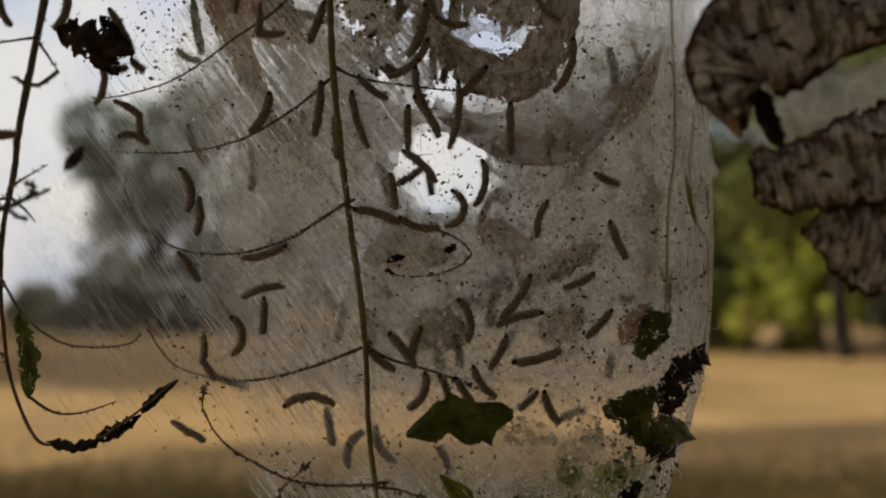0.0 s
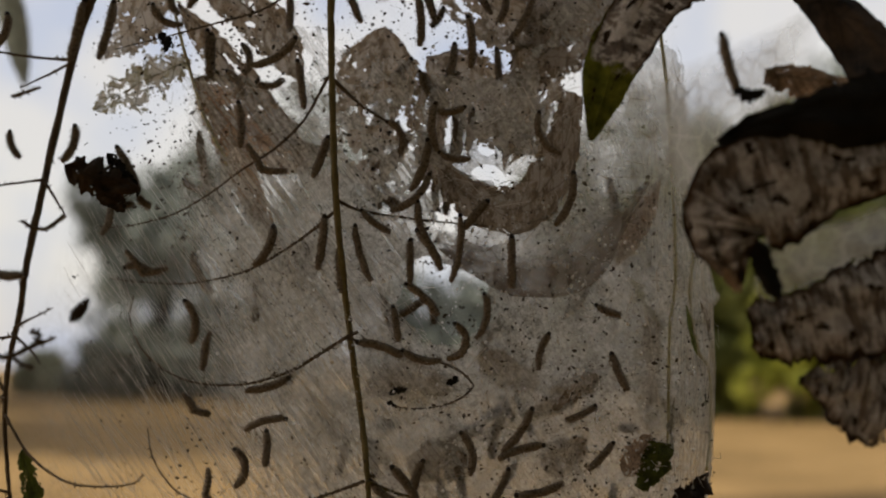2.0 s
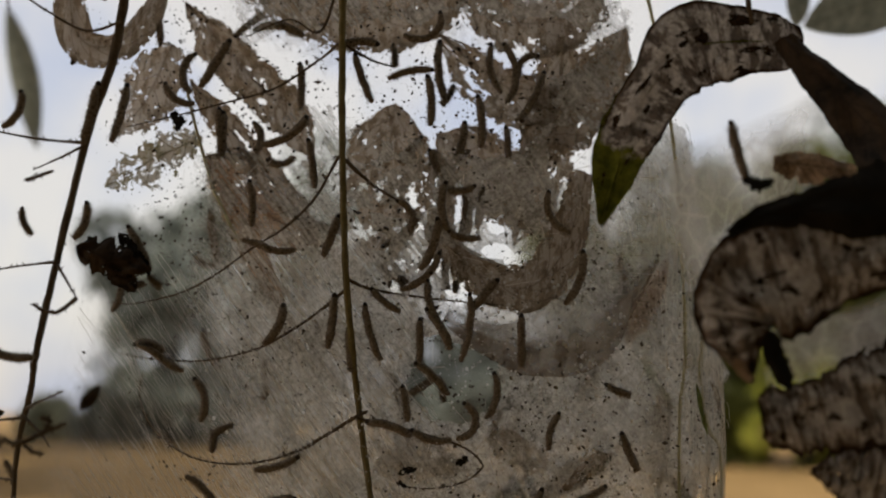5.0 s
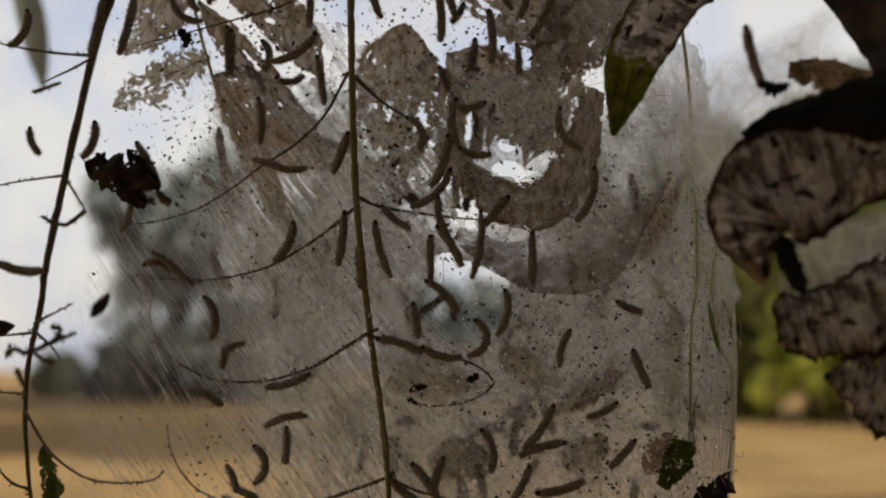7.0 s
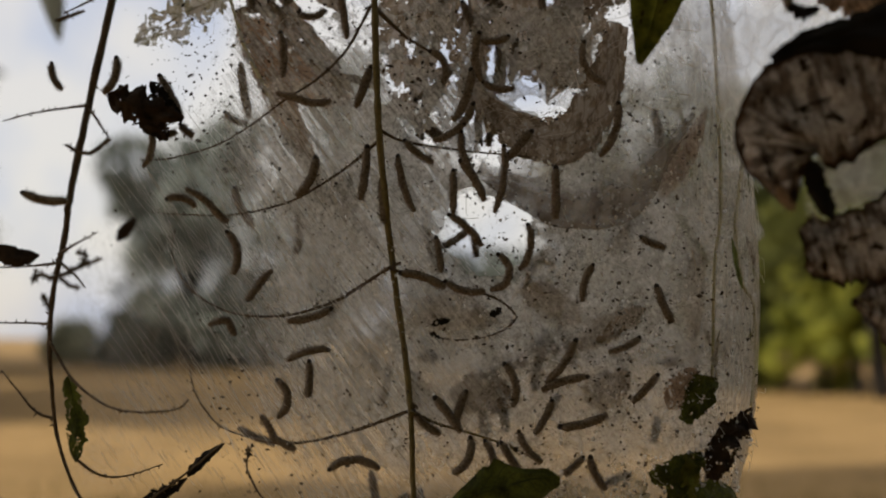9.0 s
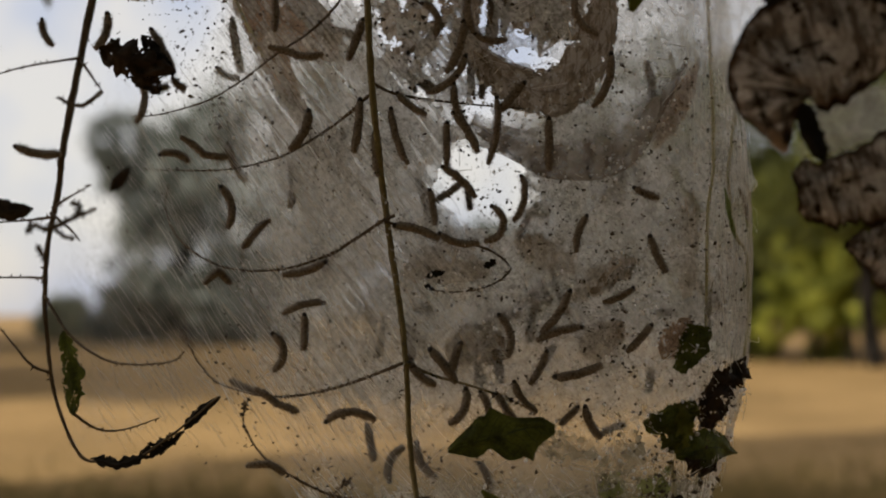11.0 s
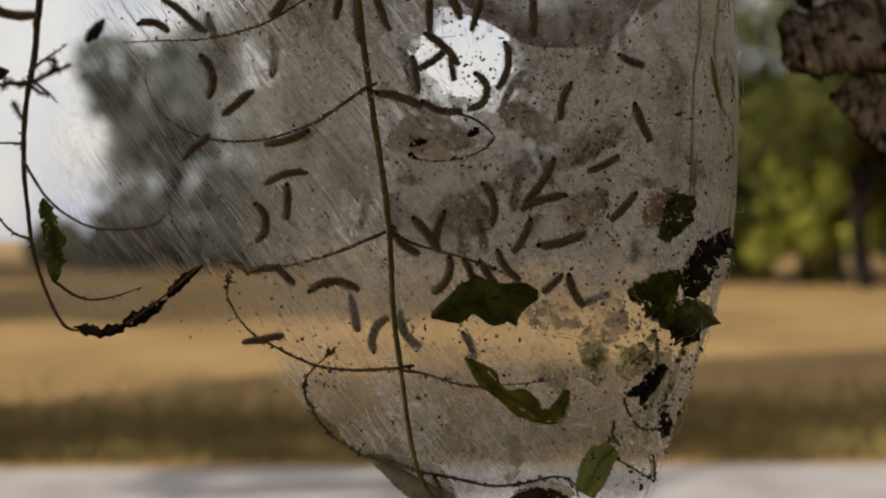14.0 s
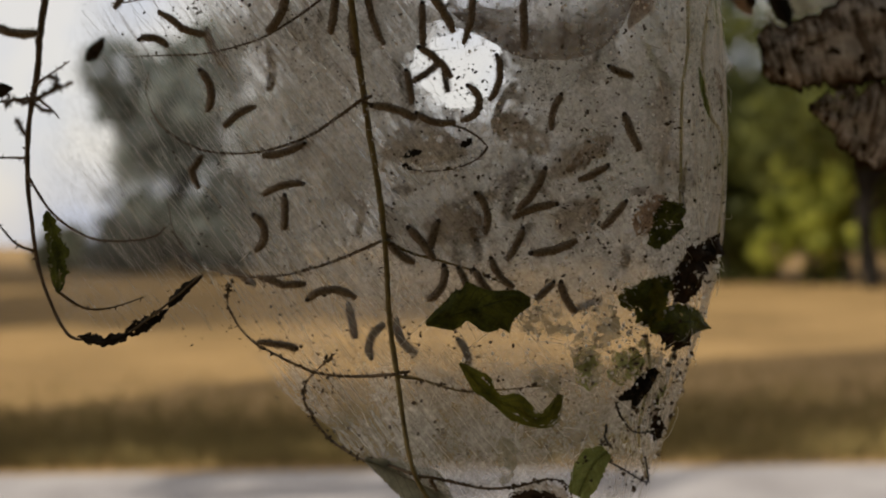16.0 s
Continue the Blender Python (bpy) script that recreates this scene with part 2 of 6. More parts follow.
def leafy(name, c0, c1, vein, through, rough=0.6, veins=9.0, mottled=0.0, pale=(0.25, 0.215, 0.18), scale=90.0, veined=0.7, clear=0.0, holes=0.0, fade=0.0):
    """A leaf blade: midrib and side veins run by the blade's own u, v."""
    m, nt = material(name)
    tc = nt.nodes.new("ShaderNodeTexCoord")
    uv, co = tc.outputs["UV"], tc.outputs["Object"]
    q = put(nt, "SeparateXYZ", Vector=uv)
    side = maths(nt, "ABSOLUTE", maths(nt, "SUBTRACT", q.outputs[1], 0.5))
    wob = maths(nt, "MULTIPLY", noise_at(nt, co, 60.0), 0.05)
    along = maths(nt, "ADD", maths(nt, "SUBTRACT", q.outputs[0], maths(nt, "MULTIPLY", side, 0.45)), wob)
    rib = maths(nt, "ABSOLUTE", maths(nt, "SUBTRACT", maths(nt, "FRACT", maths(nt, "MULTIPLY", along, veins)), 0.5))
    rib = maths(nt, "LESS_THAN", rib, 0.055)
    mid = maths(nt, "LESS_THAN", side, 0.018)
    lines = maths(nt, "MAXIMUM", rib, mid)
    big, small = noise_at(nt, co, scale, 5.0, 0.6), noise_at(nt, co, scale * 7, 5.0)
    f = maths(nt, "ADD", maths(nt, "MULTIPLY", big, 0.7), maths(nt, "MULTIPLY", small, 0.3))
    col = ramp(nt, f, (0.36, c0), (0.62, c1))
    if mottled:
        spot = noise_at(nt, co, scale * 1.6, 6.0, 0.65, (1.0, 1.0, 0.35))
        edge = maths(nt, "MULTIPLY", maths(nt, "POWER", maths(nt, "MULTIPLY", side, 2.0), 3.5), 0.2)
        spot = maths(nt, "ADD", maths(nt, "SUBTRACT", spot, edge), maths(nt, "MULTIPLY", small, 0.1))
        bare = ramp(nt, spot, (0.50 - 0.06 * mottled, 0.0), (0.58 - 0.03 * mottled, 1.0))
        mx = nt.nodes.new("ShaderNodeMix")
        mx.data_type = "RGBA"
        for s, v in ((mx.inputs[0], bare), (mx.inputs[6], col)):
            nt.links.new(v, s)
        mx.inputs[7].default_value = (*pale, 1.0)
        col = mx.outputs[2]
    mv = nt.nodes.new("ShaderNodeMix")
    mv.data_type = "RGBA"
    nt.links.new(maths(nt, "MULTIPLY", lines, veined), mv.inputs[0])
    nt.links.new(col, mv.inputs[6])
    mv.inputs[7].default_value = (*vein, 1.0)
    col = mv.outputs[2]
    s = put(nt, "BsdfPrincipled", Base_Color=col, Roughness=rough, Specular_IOR_Level=0.15)
    shader = s.outputs[0]
    if through:
        tr = put(nt, "BsdfTranslucent", Color=col)
        shader = put(nt, "MixShader", i0=through, i1=shader, i2=tr.outputs[0]).outputs[0]
    if clear:
        gone = ramp(nt, noise_at(nt, co, 110.0, 4.0, 0.6), (0.42, 0.1), (0.60, clear))
        shader = put(nt, "MixShader", i0=maths(nt, "SUBTRACT", 1.0, gone), i1=put(nt, "BsdfTransparent").outputs[0], i2=shader).outputs[0]
    if fade:    # one side sinks into the felt
        sunk = put(nt, "MapRange", Value=maths(nt, "ADD", q.outputs[1], maths(nt, "MULTIPLY", maths(nt, "SUBTRACT", big, 0.5), 0.5)), From_Min=0.45, From_Max=0.95, To_Min=0.0, To_Max=fade).outputs[0]
        shader = put(nt, "MixShader", i0=sunk, i1=shader, i2=put(nt, "BsdfTransparent").outputs[0]).outputs[0]
    if holes:    # eaten through, most of all towards the margin
        rim = maths(nt, "MULTIPLY", maths(nt, "POWER", maths(nt, "MULTIPLY", side, 2.0), 3.5), 0.16)
        eaten = maths(nt, "ADD", noise_at(nt, co, 190.0, 8.0, 0.7), rim)
        gone = ramp(nt, eaten, (holes, 0.0), (holes + 0.025, 1.0))
        shader = put(nt, "MixShader", i0=gone, i1=shader, i2=put(nt, "BsdfTransparent").outputs[0]).outputs[0]
    finish(nt, shader, maths(nt, "ADD", small, maths(nt, "MULTIPLY", lines, 0.6)), 0.0008, s)
    return m


SILK_FRONT = silk("silk_front", ((0.0, 0.42), (0.150, 0.46), (0.178, 0.20), (0.215, 0.26), (0.25, 0.66), (0.50, 0.70), (0.60, 0.62), (0.8, 0.5)), 0.92, 0.95, 0.0)
SILK_BACK = silk("silk_back", ((0.0, 0.06), (0.18, 0.08), (0.28, 0.45), (0.5, 0.45), (0.60, 0.25), (0.8, 0.12)), 0.9, 0.4, 3.1)
SILK_INNER = silk("silk_inner", ((0.0, 0.03), (0.18, 0.06), (0.27, 0.66), (0.5, 0.66), (0.62, 0.4), (0.8, 0.2)), 0.9, 0.3, 7.7)
SILK_WING = silk("silk_wing", ((0.0, 0.20), (0.3, 0.17), (0.5, 0.08), (1.0, 0.05)), 0.8, 0.95, 5.2)
SILK_BRIDGE = silk("silk_bridge", ((0.0, 0.58), (0.5, 0.62), (1.0, 0.5)), 0.9, 0.3, 9.4, even=True)
THREAD = plain("silk_thread", (0.6, 0.57, 0.52), (0.8, 0.77, 0.72), 30.0, 0.35)
BARK_DARK = plain("twig_bark", (0.045, 0.033, 0.022), (0.115, 0.084, 0.053), 120.0, 0.7)
STEM_TAN = plain("green_stem", (0.085, 0.068, 0.026), (0.19, 0.15, 0.062), 60.0, 0.55)
STEM_PALE = plain("pale_stem", (0.33, 0.32, 0.18), (0.55, 0.52, 0.33), 60.0, 0.6)
SKIN = plain("caterpillar_skin", (0.055, 0.042, 0.030), (0.25, 0.20, 0.148), 700.0, 0.6, 3.0, 0.0003)
HEAD = plain("caterpillar_head", (0.012, 0.009, 0.007), (0.03, 0.022, 0.015), 900.0, 0.35)
HAIR = plain("bristle", (0.15, 0.122, 0.092), (0.31, 0.26, 0.20), 400.0, 0.5, through=0.3)
FRASS = plain("frass", (0.024, 0.018, 0.012), (0.075, 0.056, 0.037), 400.0, 0.8)
DEW = glass("wet_bead_glint")
LEAF_BROWN = leafy("dead_leaf_brown", (0.15, 0.118, 0.082), (0.36, 0.295, 0.22), (0.13, 0.095, 0.065), 0.66, 0.7, 9.0, 0.25, pale=(0.46, 0.41, 0.35), scale=130.0, veined=0.4, holes=0.665)
LEAF_ROLL = leafy("dead_leaf_rolled", (0.13, 0.10, 0.072), (0.30, 0.245, 0.19), (0.15, 0.115, 0.085), 0.6, 0.75, 7.0, 0.2, pale=(0.36, 0.32, 0.27), scale=55.0, veined=0.15, clear=0.4, fade=0.95)
LEAF_PALE = leafy("dead_leaf_beige", (0.26, 0.19, 0.135), (0.46, 0.35, 0.26), (0.16, 0.11, 0.08), 0.6, holes=0.665)
LEAF_MINED = mined("dead_leaf_mined", (0.22, 0.195, 0.172), (0.47, 0.435, 0.395), 0.575, 0.56, 0.0, 24.0)
LEAF_ARCH = mined("dying_leaf_mined", (0.33, 0.292, 0.26), (0.66, 0.615, 0.565), 0.565, 0.72, 0.21, 26.0)
LEAF_BURNT = leafy("dead_leaf_burnt", (0.003, 0.002, 0.0014), (0.05, 0.030, 0.016), (0.02, 0.013, 0.008), 0.08, 0.7, scale=45.0)
LEAF_RUST = leafy("dead_leaf_rust", (0.08, 0.05, 0.028), (0.40, 0.27, 0.17), (0.03, 0.016, 0.01), 0.2)
LEAF_GREEN = leafy("green_leaf", (0.018, 0.023, 0.005), (0.10, 0.115, 0.019), (0.03, 0.04, 0.015), 0.4, 0.5)
LEAF_LIME = leafy("yellow_green_leaf", (0.06, 0.07, 0.009), (0.16, 0.165, 0.025), (0.10, 0.10, 0.03), 0.5, 0.5)
LEAF_OLIVE_LIVE = leafy("half_eaten_green_leaf", (0.03, 0.034, 0.006), (0.17, 0.175, 0.026), (0.06, 0.065, 0.02), 0.45, 0.5, scale=50.0)
LEAF_GREY = leafy("grey_green_leaf", (0.14, 0.15, 0.115), (0.28, 0.285, 0.22), (0.13, 0.13, 0.1), 0.5)
LEAF_OLIVE = leafy("olive_dead_leaf", (0.23, 0.215, 0.145), (0.47, 0.445, 0.32), (0.20, 0.18, 0.12), 0.7, 0.7, 8.0, 0.4, pale=(0.56, 0.54, 0.48), holes=0.60)
LEAF_THIN = leafy("dead_leaf_thin", (0.21, 0.175, 0.13), (0.47, 0.40, 0.315), (0.19, 0.15, 0.11), 0.7, 0.7, 9.0, 0.4, pale=(0.56, 0.52, 0.46), scale=130.0, veined=0.5, holes=0.62)
LEAF_SKIN = leafy("leaf_skin", (0.28, 0.265, 0.19), (0.48, 0.46, 0.36), (0.25, 0.23, 0.17), 0.6, clear=0.75)
LEAF_FRESH = leafy("thin_green_leaf", (0.13, 0.16, 0.045), (0.25, 0.29, 0.10), (0.12, 0.15, 0.05), 0.6)
LEAF_SKIN_GREEN = leafy("green_leaf_skin", (0.15, 0.18, 0.055), (0.29, 0.33, 0.12), (0.17, 0.19, 0.08), 0.6, clear=0.7)
LEAF_BLACK = leafy("wilted_leaf", (0.002, 0.0015, 0.001), (0.011, 0.008, 0.005), (0.006, 0.004, 0.003), 0.1)
GRASS_DRY = plain("dry_field", (0.182, 0.112, 0.04), (0.348, 0.217, 0.084), 0.35, 0.95, 14.0, 0.03)
GRASS_VERGE = plain("verge_grass", (0.13, 0.10, 0.036), (0.26, 0.195, 0.075), 3.0, 0.95)
ROADWAY = plain("worn_road", (0.26, 0.236, 0.222), (0.385, 0.355, 0.335), 2.0, 0.9, 30.0, 0.004)
TRUNK = plain("tree_bark", (0.008, 0.007, 0.005), (0.024, 0.019, 0.015), 6.0, 0.9, 8.0, 0.02)
# wide colour patches paint sunlit clumps and shaded gaps into the crowns
CROWN = plain("tree_leaves", (0.022, 0.032, 0.010), (0.25, 0.265, 0.08), 0.6, 0.6, 5.0, 0.0, through=0.3)
# darker copy of the crown leaves, shade put into its colour
CROWN_SHADED = plain("shaded_tree_leaves", (0.010, 0.014, 0.004), (0.135, 0.142, 0.032), 0.6, 0.6, 5.0, 0.0, through=0.3)
# brightened leaf colour, so that the shrubs look sunlit
SHRUB_LIT = plain("sunlit_shrub_leaves", (0.09, 0.105, 0.014), (0.42, 0.42, 0.07), 1.2, 0.6, 5.0, 0.0, through=0.35)
# air haze is painted into these leaf colours; the bush's also lifts its shade
CROWN_HAZED = plain("hazed_tree_leaves", (0.14, 0.156, 0.134), (0.285, 0.31, 0.27), 0.8, 0.7, 5.0, 0.0, through=0.2)
BUSH_HAZED = plain("hazed_bush_leaves", (0.30, 0.31, 0.22), (0.50, 0.50, 0.36), 0.8, 0.7, 5.0, 0.0, through=0.35)

# ---- building helpers ----


def part(name, bm, mat, parent=None, label="", smooth=True):
    me = bpy.data.meshes.new(name)
    bm.to_mesh(me)
    bm.free()
    if smooth:
        for p in me.polygons:
            p.use_smooth = True
    me.materials.append(mat)
    ob = new(name, me)
    ob.parent = parent
    return tagged(ob, label)


def mesh_of(name, verts, faces, mat, parent=None, label="", smooth=False):
    me = bpy.data.meshes.new(name)
    me.from_pydata(verts, [], faces)
    if smooth:
        for p in me.polygons:
            p.use_smooth = True
    me.materials.append(mat)
    ob = new(name, me)
    ob.parent = parent
    return tagged(ob, label)


def spline(points, n):
    """n + 1 points of a smooth curve through the given ones."""
    p = [Vector(q) for q in points]
    p = [2 * p[0] - p[1]] + p + [2 * p[-1] - p[-2]]
    out = []
    last = len(p) - 3
    for i in range(n + 1):
        s = i / n * last
        k = min(int(s), last - 1)
        t = s - k
        a, b, c, d = p[k:k + 4]
        out.append(0.5 * ((2 * b) + (c - a) * t + (2 * a - 5 * b + 4 * c - d) * t * t + (3 * b - a - 3 * c + d) * t ** 3))
    return out


def tube(bm, line, radius, sides=7, rough=0.0):
    """A tapering tube; radius: a function of 0 to 1."""
    rings = []
    n = len(line) - 1
    for i, c in enumerate(line):
        t = (line[min(i + 1, n)] - line[max(i - 1, 0)]).normalized()
        a = t.orthogonal().normalized() if abs(t.y) > 0.9 else t.cross(Vector((0, 1, 0))).normalized()
        b = t.cross(a)
        r = radius(i / n)
        ring = []
        for k in range(sides):
            w = 2 * math.pi * k / sides
            f = r * (1 + rough * noise.noise(c * 240 + Vector((k, 0, 0))))
            ring.append(bm.verts.new(c + (a * math.cos(w) + b * math.sin(w)) * f))
        rings.append(ring)
    for r0, r1 in zip(rings, rings[1:]):
        for k in range(sides):
            bm.faces.new((r0[k], r0[(k + 1) % sides], r1[(k + 1) % sides], r1[k]))
    bm.faces.new(rings[0][::-1])
    bm.faces.new(rings[-1])


def spike(bm, at, way, r):
    """A small pointed bud or bristle."""
    a = way.orthogonal().normalized() * r
    b = way.cross(a).normalized() * r
    base = [bm.verts.new(at + q) for q in (a, b * 0.87 - a * 0.5, -b * 0.87 - a * 0.5)]
    tip = bm.verts.new(at + way)
    for i in range(3):
        bm.faces.new((base[i], base[(i + 1) % 3], tip))


def thing(name, label, category, group="", at=(0, 0, 0)):
    ob = new(name)
    ob.empty_display_size = 0.02
    ob.location = at
    return tagged(ob, label, category, group)


def interp(z, rows):
    for (z0, *a), (z1, *b) in zip(rows, rows[1:]):
        if z >= z1:
            k = min(1.0, max(0.0, (z0 - z) / (z0 - z1)))
            return [p + (q - p) * k for p, q in zip(a, b)]
    return list(rows[-1][1:])


# height, and the two sides of the silk bag at that height
BAG = (
    (2.02, -0.06, 0.1),
    (1.875, -0.232, 0.142),
    (1.77, -0.237, 0.159),
    (1.63, -0.228, 0.175),
    (1.586, -0.209, 0.178),
    (1.53, -0.199, 0.179),
    (1.474, -0.173, 0.176),
    (1.437, -0.159, 0.169),
    (1.4, -0.144, 0.155),
    (1.363, -0.105, 0.143),
    (1.325, -0.065, 0.127),
    (1.304, -0.011, 0.116))


def bag_depth(x, z, back=False):
    a, b = interp(z, BAG)
    s = min(1.0, abs((x - (a + b) / 2) / ((b - a) / 2)))
    bulge = math.sqrt(max(0.0, 1 - s ** 2.6))
    return 0.78 + (0.075 if back else -0.072) * bulge


# ---- ground and distance ----
def ground_sheet():
    bm = bmesh.new()
    xs = [-900, -300, -120, -60, -30, -15, -8, -4, 0, 4, 8, 15, 30, 60, 120, 300, 900]
    ys = [-300, -60, -20, -8, 0, 4, 8, 10, 12, 15, 20, 28, 40, 60, 90, 150, 300, 900, 2500]
    grid = [[bm.verts.new((x, y, 0.12 * noise.noise((x * 0.05, y * 0.05, 0)) * min(1, max(0, (y - 9) / 8)))) for x in xs] for y in ys]
    for j in range(len(ys) - 1):
        for i in range(len(xs) - 1):
            bm.faces.new((grid[j][i], grid[j][i + 1], grid[j + 1][i + 1], grid[j + 1][i]))
    tagged(part("ground", bm, GRASS_DRY), "dry golden mown field with worn patches", "ground", kind="structure")
    bm = bmesh.new()
    n = 60
    line = [(-80 + 160 * i / n) for i in range(n + 1)]
    far = [bm.verts.new((x, 7.88 + 0.05 * noise.noise((x * 0.9, 0, 0)) - 0.012 * x, 0.012)) for x in line]
    near = [bm.verts.new((x, 3.2 - 0.012 * x, 0.012)) for x in line]
    for i in range(n):
        bm.faces.new((near[i], near[i + 1], far[i + 1], far[i]))
    tagged(part("road", bm, ROADWAY), "pale grey worn asphalt road beside the field", "road", kind="structure")


def grass_verge():
    """Uncut grass between the road and the field."""
    rnd = random.Random(5)
    verts, faces = [], []
    for _ in range(22000):
        x = rnd.uniform(-7, 7)
        y = 8.1 + abs(rnd.gauss(0.25, 1.4 + 0.12 * max(0.0, x)))
        y -= 0.012 * x
        h, w, a = rnd.uniform(0.04, 0.16), rnd.uniform(0.008, 0.018), rnd.uniform(0, 6.3)
        lx, ly = rnd.uniform(-0.05, 0.05), rnd.uniform(-0.05, 0.05)
        k = len(verts)
        verts += [(x - w * math.cos(a), y - w * math.sin(a), -0.02), (x + w * math.cos(a), y + w * math.sin(a), -0.02), (x + lx, y + ly, h)]
        faces.append((k, k + 1, k + 2))
    tagged(mesh_of("verge_grass", verts, faces, GRASS_VERGE), "uncut olive grass along the roadside", "grass", kind="stuff")


def tree(name, label, x, y, height, spread, seed, crown=CROWN, leaf=0.16, count=5000, low=0.22, lobes=9):
    """A trunk that forks into limbs, and a crown of many leaf blades round the limbs' ends."""
    rnd = random.Random(seed)
    ob = thing(name, label, "tree", at=(x, y, 0))
    bm = bmesh.new()
    top = height * rnd.uniform(0.40, 0.5)
    lean = Vector((rnd.uniform(-0.06, 0.06), rnd.uniform(-0.06, 0.06), 1)) * top
    r = height * 0.024
    trunk = spline([(0, 0, -0.1), lean * 0.4 + Vector((rnd.uniform(-0.1, 0.1), 0, 0)), lean], 8)
    tube(bm, trunk, lambda u: r * (1.25 - 0.55 * u), 9, 0.2)
    part("trunk", bm, TRUNK, ob)
    ends = []
    for i in range(lobes):
        a = 6.283 * (i + rnd.random() * 0.7) / lobes
        start = trunk[4 + i % 5]
        up = rnd.uniform(low, 1.0)
        rad = spread * (0.45 + 0.5 * math.sin(math.pi * min(0.95, 0.25 + 0.7 * up))) * rnd.uniform(0.6, 1.0)
        end = Vector((rad * math.cos(a), rad * math.sin(a), height * (0.12 + 0.82 * up)))
        bm = bmesh.new()
        mid = start.lerp(end, 0.5) + Vector((0, 0, 0.08 * height * rnd.uniform(-0.4, 1)))
        tube(bm, spline([start, mid, end], 7), lambda u: r * 0.5 * (1 - 0.8 * u), 6, 0.2)
        part("limb", bm, TRUNK, ob)
        ends += [(end, spread * rnd.uniform(0.30, 0.46)), (mid, spread * rnd.uniform(0.22, 0.34))]
    verts, faces = [], []
    for _ in range(count):
        c, s = rnd.choice(ends)
        d = Vector((rnd.gauss(0, 1), rnd.gauss(0, 1), rnd.gauss(0, 0.8)))
        d *= s * rnd.uniform(0.55, 1.0) / max(0.3, d.length)
        p = c + d
        if noise.noise(p * (1.6 / spread) * 2 + Vector((seed, 0, 0))) < -0.22:
            continue
        m = Euler((rnd.uniform(0, 6.3), rnd.uniform(0, 6.3), rnd.uniform(0, 6.3))).to_matrix()
        k, w = len(verts), leaf * rnd.uniform(0.6, 1.3)
        for q in ((-1, 0, 0), (-0.1, -0.45, 0.1), (1, 0, 0), (0.1, 0.45, 0.1)):
            verts.append(p + m @ (Vector(q) * w))
        faces.append((k, k + 1, k + 2, k + 3))
    mesh_of("crown", verts, faces, crown, ob)
    return ob


def distance():
    for x, y, h, s, n, low in ((6.6, 41, 11.2, 4.2, 14, 0.08), (4.7, 41, 9.6, 3.0, 17, -0.05), (9.4, 42, 9.2, 4.2, 11, 0.08), (10.1, 31.5, 8.4, 3.4, 15, 0.36), (14.8, 36, 9.4, 4.8, 12, -0.02), (19.4, 38, 10.2, 4.8, 13, -0.02)):
        tree("field_tree", "leafy green tree with a dark trunk at the field's edge", x, y, h, s, n, crown=CROWN_SHADED, count=8500, low=low, leaf=0.2, lobes=13)
    tree("field_shrub", "leafy green shrub at the field's edge", 9.6, 35, 4.6, 1.4, 21, SHRUB_LIT, count=6000, low=-0.1, leaf=0.2, lobes=13)
    tree("field_shrub", "tall leafy green shrub at the field's edge", 10.3, 34.2, 5.6, 1.3, 23, SHRUB_LIT, count=6000, low=-0.1, leaf=0.2, lobes=12)
    tree("field_shrub", "leafy green shrub at the field's edge", 7.3, 36.5, 3.6, 1.5, 22, CROWN_SHADED, count=6000, low=-0.1, leaf=0.18, lobes=13)
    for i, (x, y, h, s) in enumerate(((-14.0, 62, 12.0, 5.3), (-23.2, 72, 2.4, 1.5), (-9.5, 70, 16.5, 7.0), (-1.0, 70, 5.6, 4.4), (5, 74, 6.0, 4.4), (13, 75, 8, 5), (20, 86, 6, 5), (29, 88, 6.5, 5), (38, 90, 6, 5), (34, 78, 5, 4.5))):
        tree("distant_tree", "hazy grey-green tree far across the field", x, y, h, s, 30 + i, CROWN_HAZED if h > 4 else BUSH_HAZED, 0.4, 6000, -0.08, 12)
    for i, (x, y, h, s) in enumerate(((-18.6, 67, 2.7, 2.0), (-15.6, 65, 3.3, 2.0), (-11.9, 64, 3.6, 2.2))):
        tree("distant_bush", "hazy grey-green bush under the far trees", x, y, h, s, 110 + i, CROWN_HAZED, 0.3, 4000, -0.12, 11)
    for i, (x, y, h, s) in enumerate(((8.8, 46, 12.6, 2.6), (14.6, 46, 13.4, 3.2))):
        tree("field_tree", "tall tree behind the field's edge, haze in its leaf colour", x, y, h, s, 90 + i, CROWN_HAZED, 0.22, 6000, 0.2, 13)
    # trees beyond the edge of the view, whose shade lies across the grass
    for i, (x, y, h, s) in enumerate(((-9.5, 7.5, 12.5, 2.9), (-15, 5.6, 15, 3.2), (-13.6, 21.5, 11, 3.4), (-15.5, 26, 12, 4.0), (-18, 34, 13, 4.0), (-22.5, 43, 14, 4.6), (-28, 54, 15, 5.5), (-36, 68, 16, 7), (-17, 29.5, 12, 3.6), (-25, 48, 15, 4.5), (-33, 61, 16, 6), (-45, 82, 18, 8), (-53, 95, 19, 9))):
        tree("unseen_tree", "broad leafy tree shading the grass", x, y, h, s, 50 + i, CROWN, 0.36, 3800 if y < 10 else 13000, 0.1, 12)
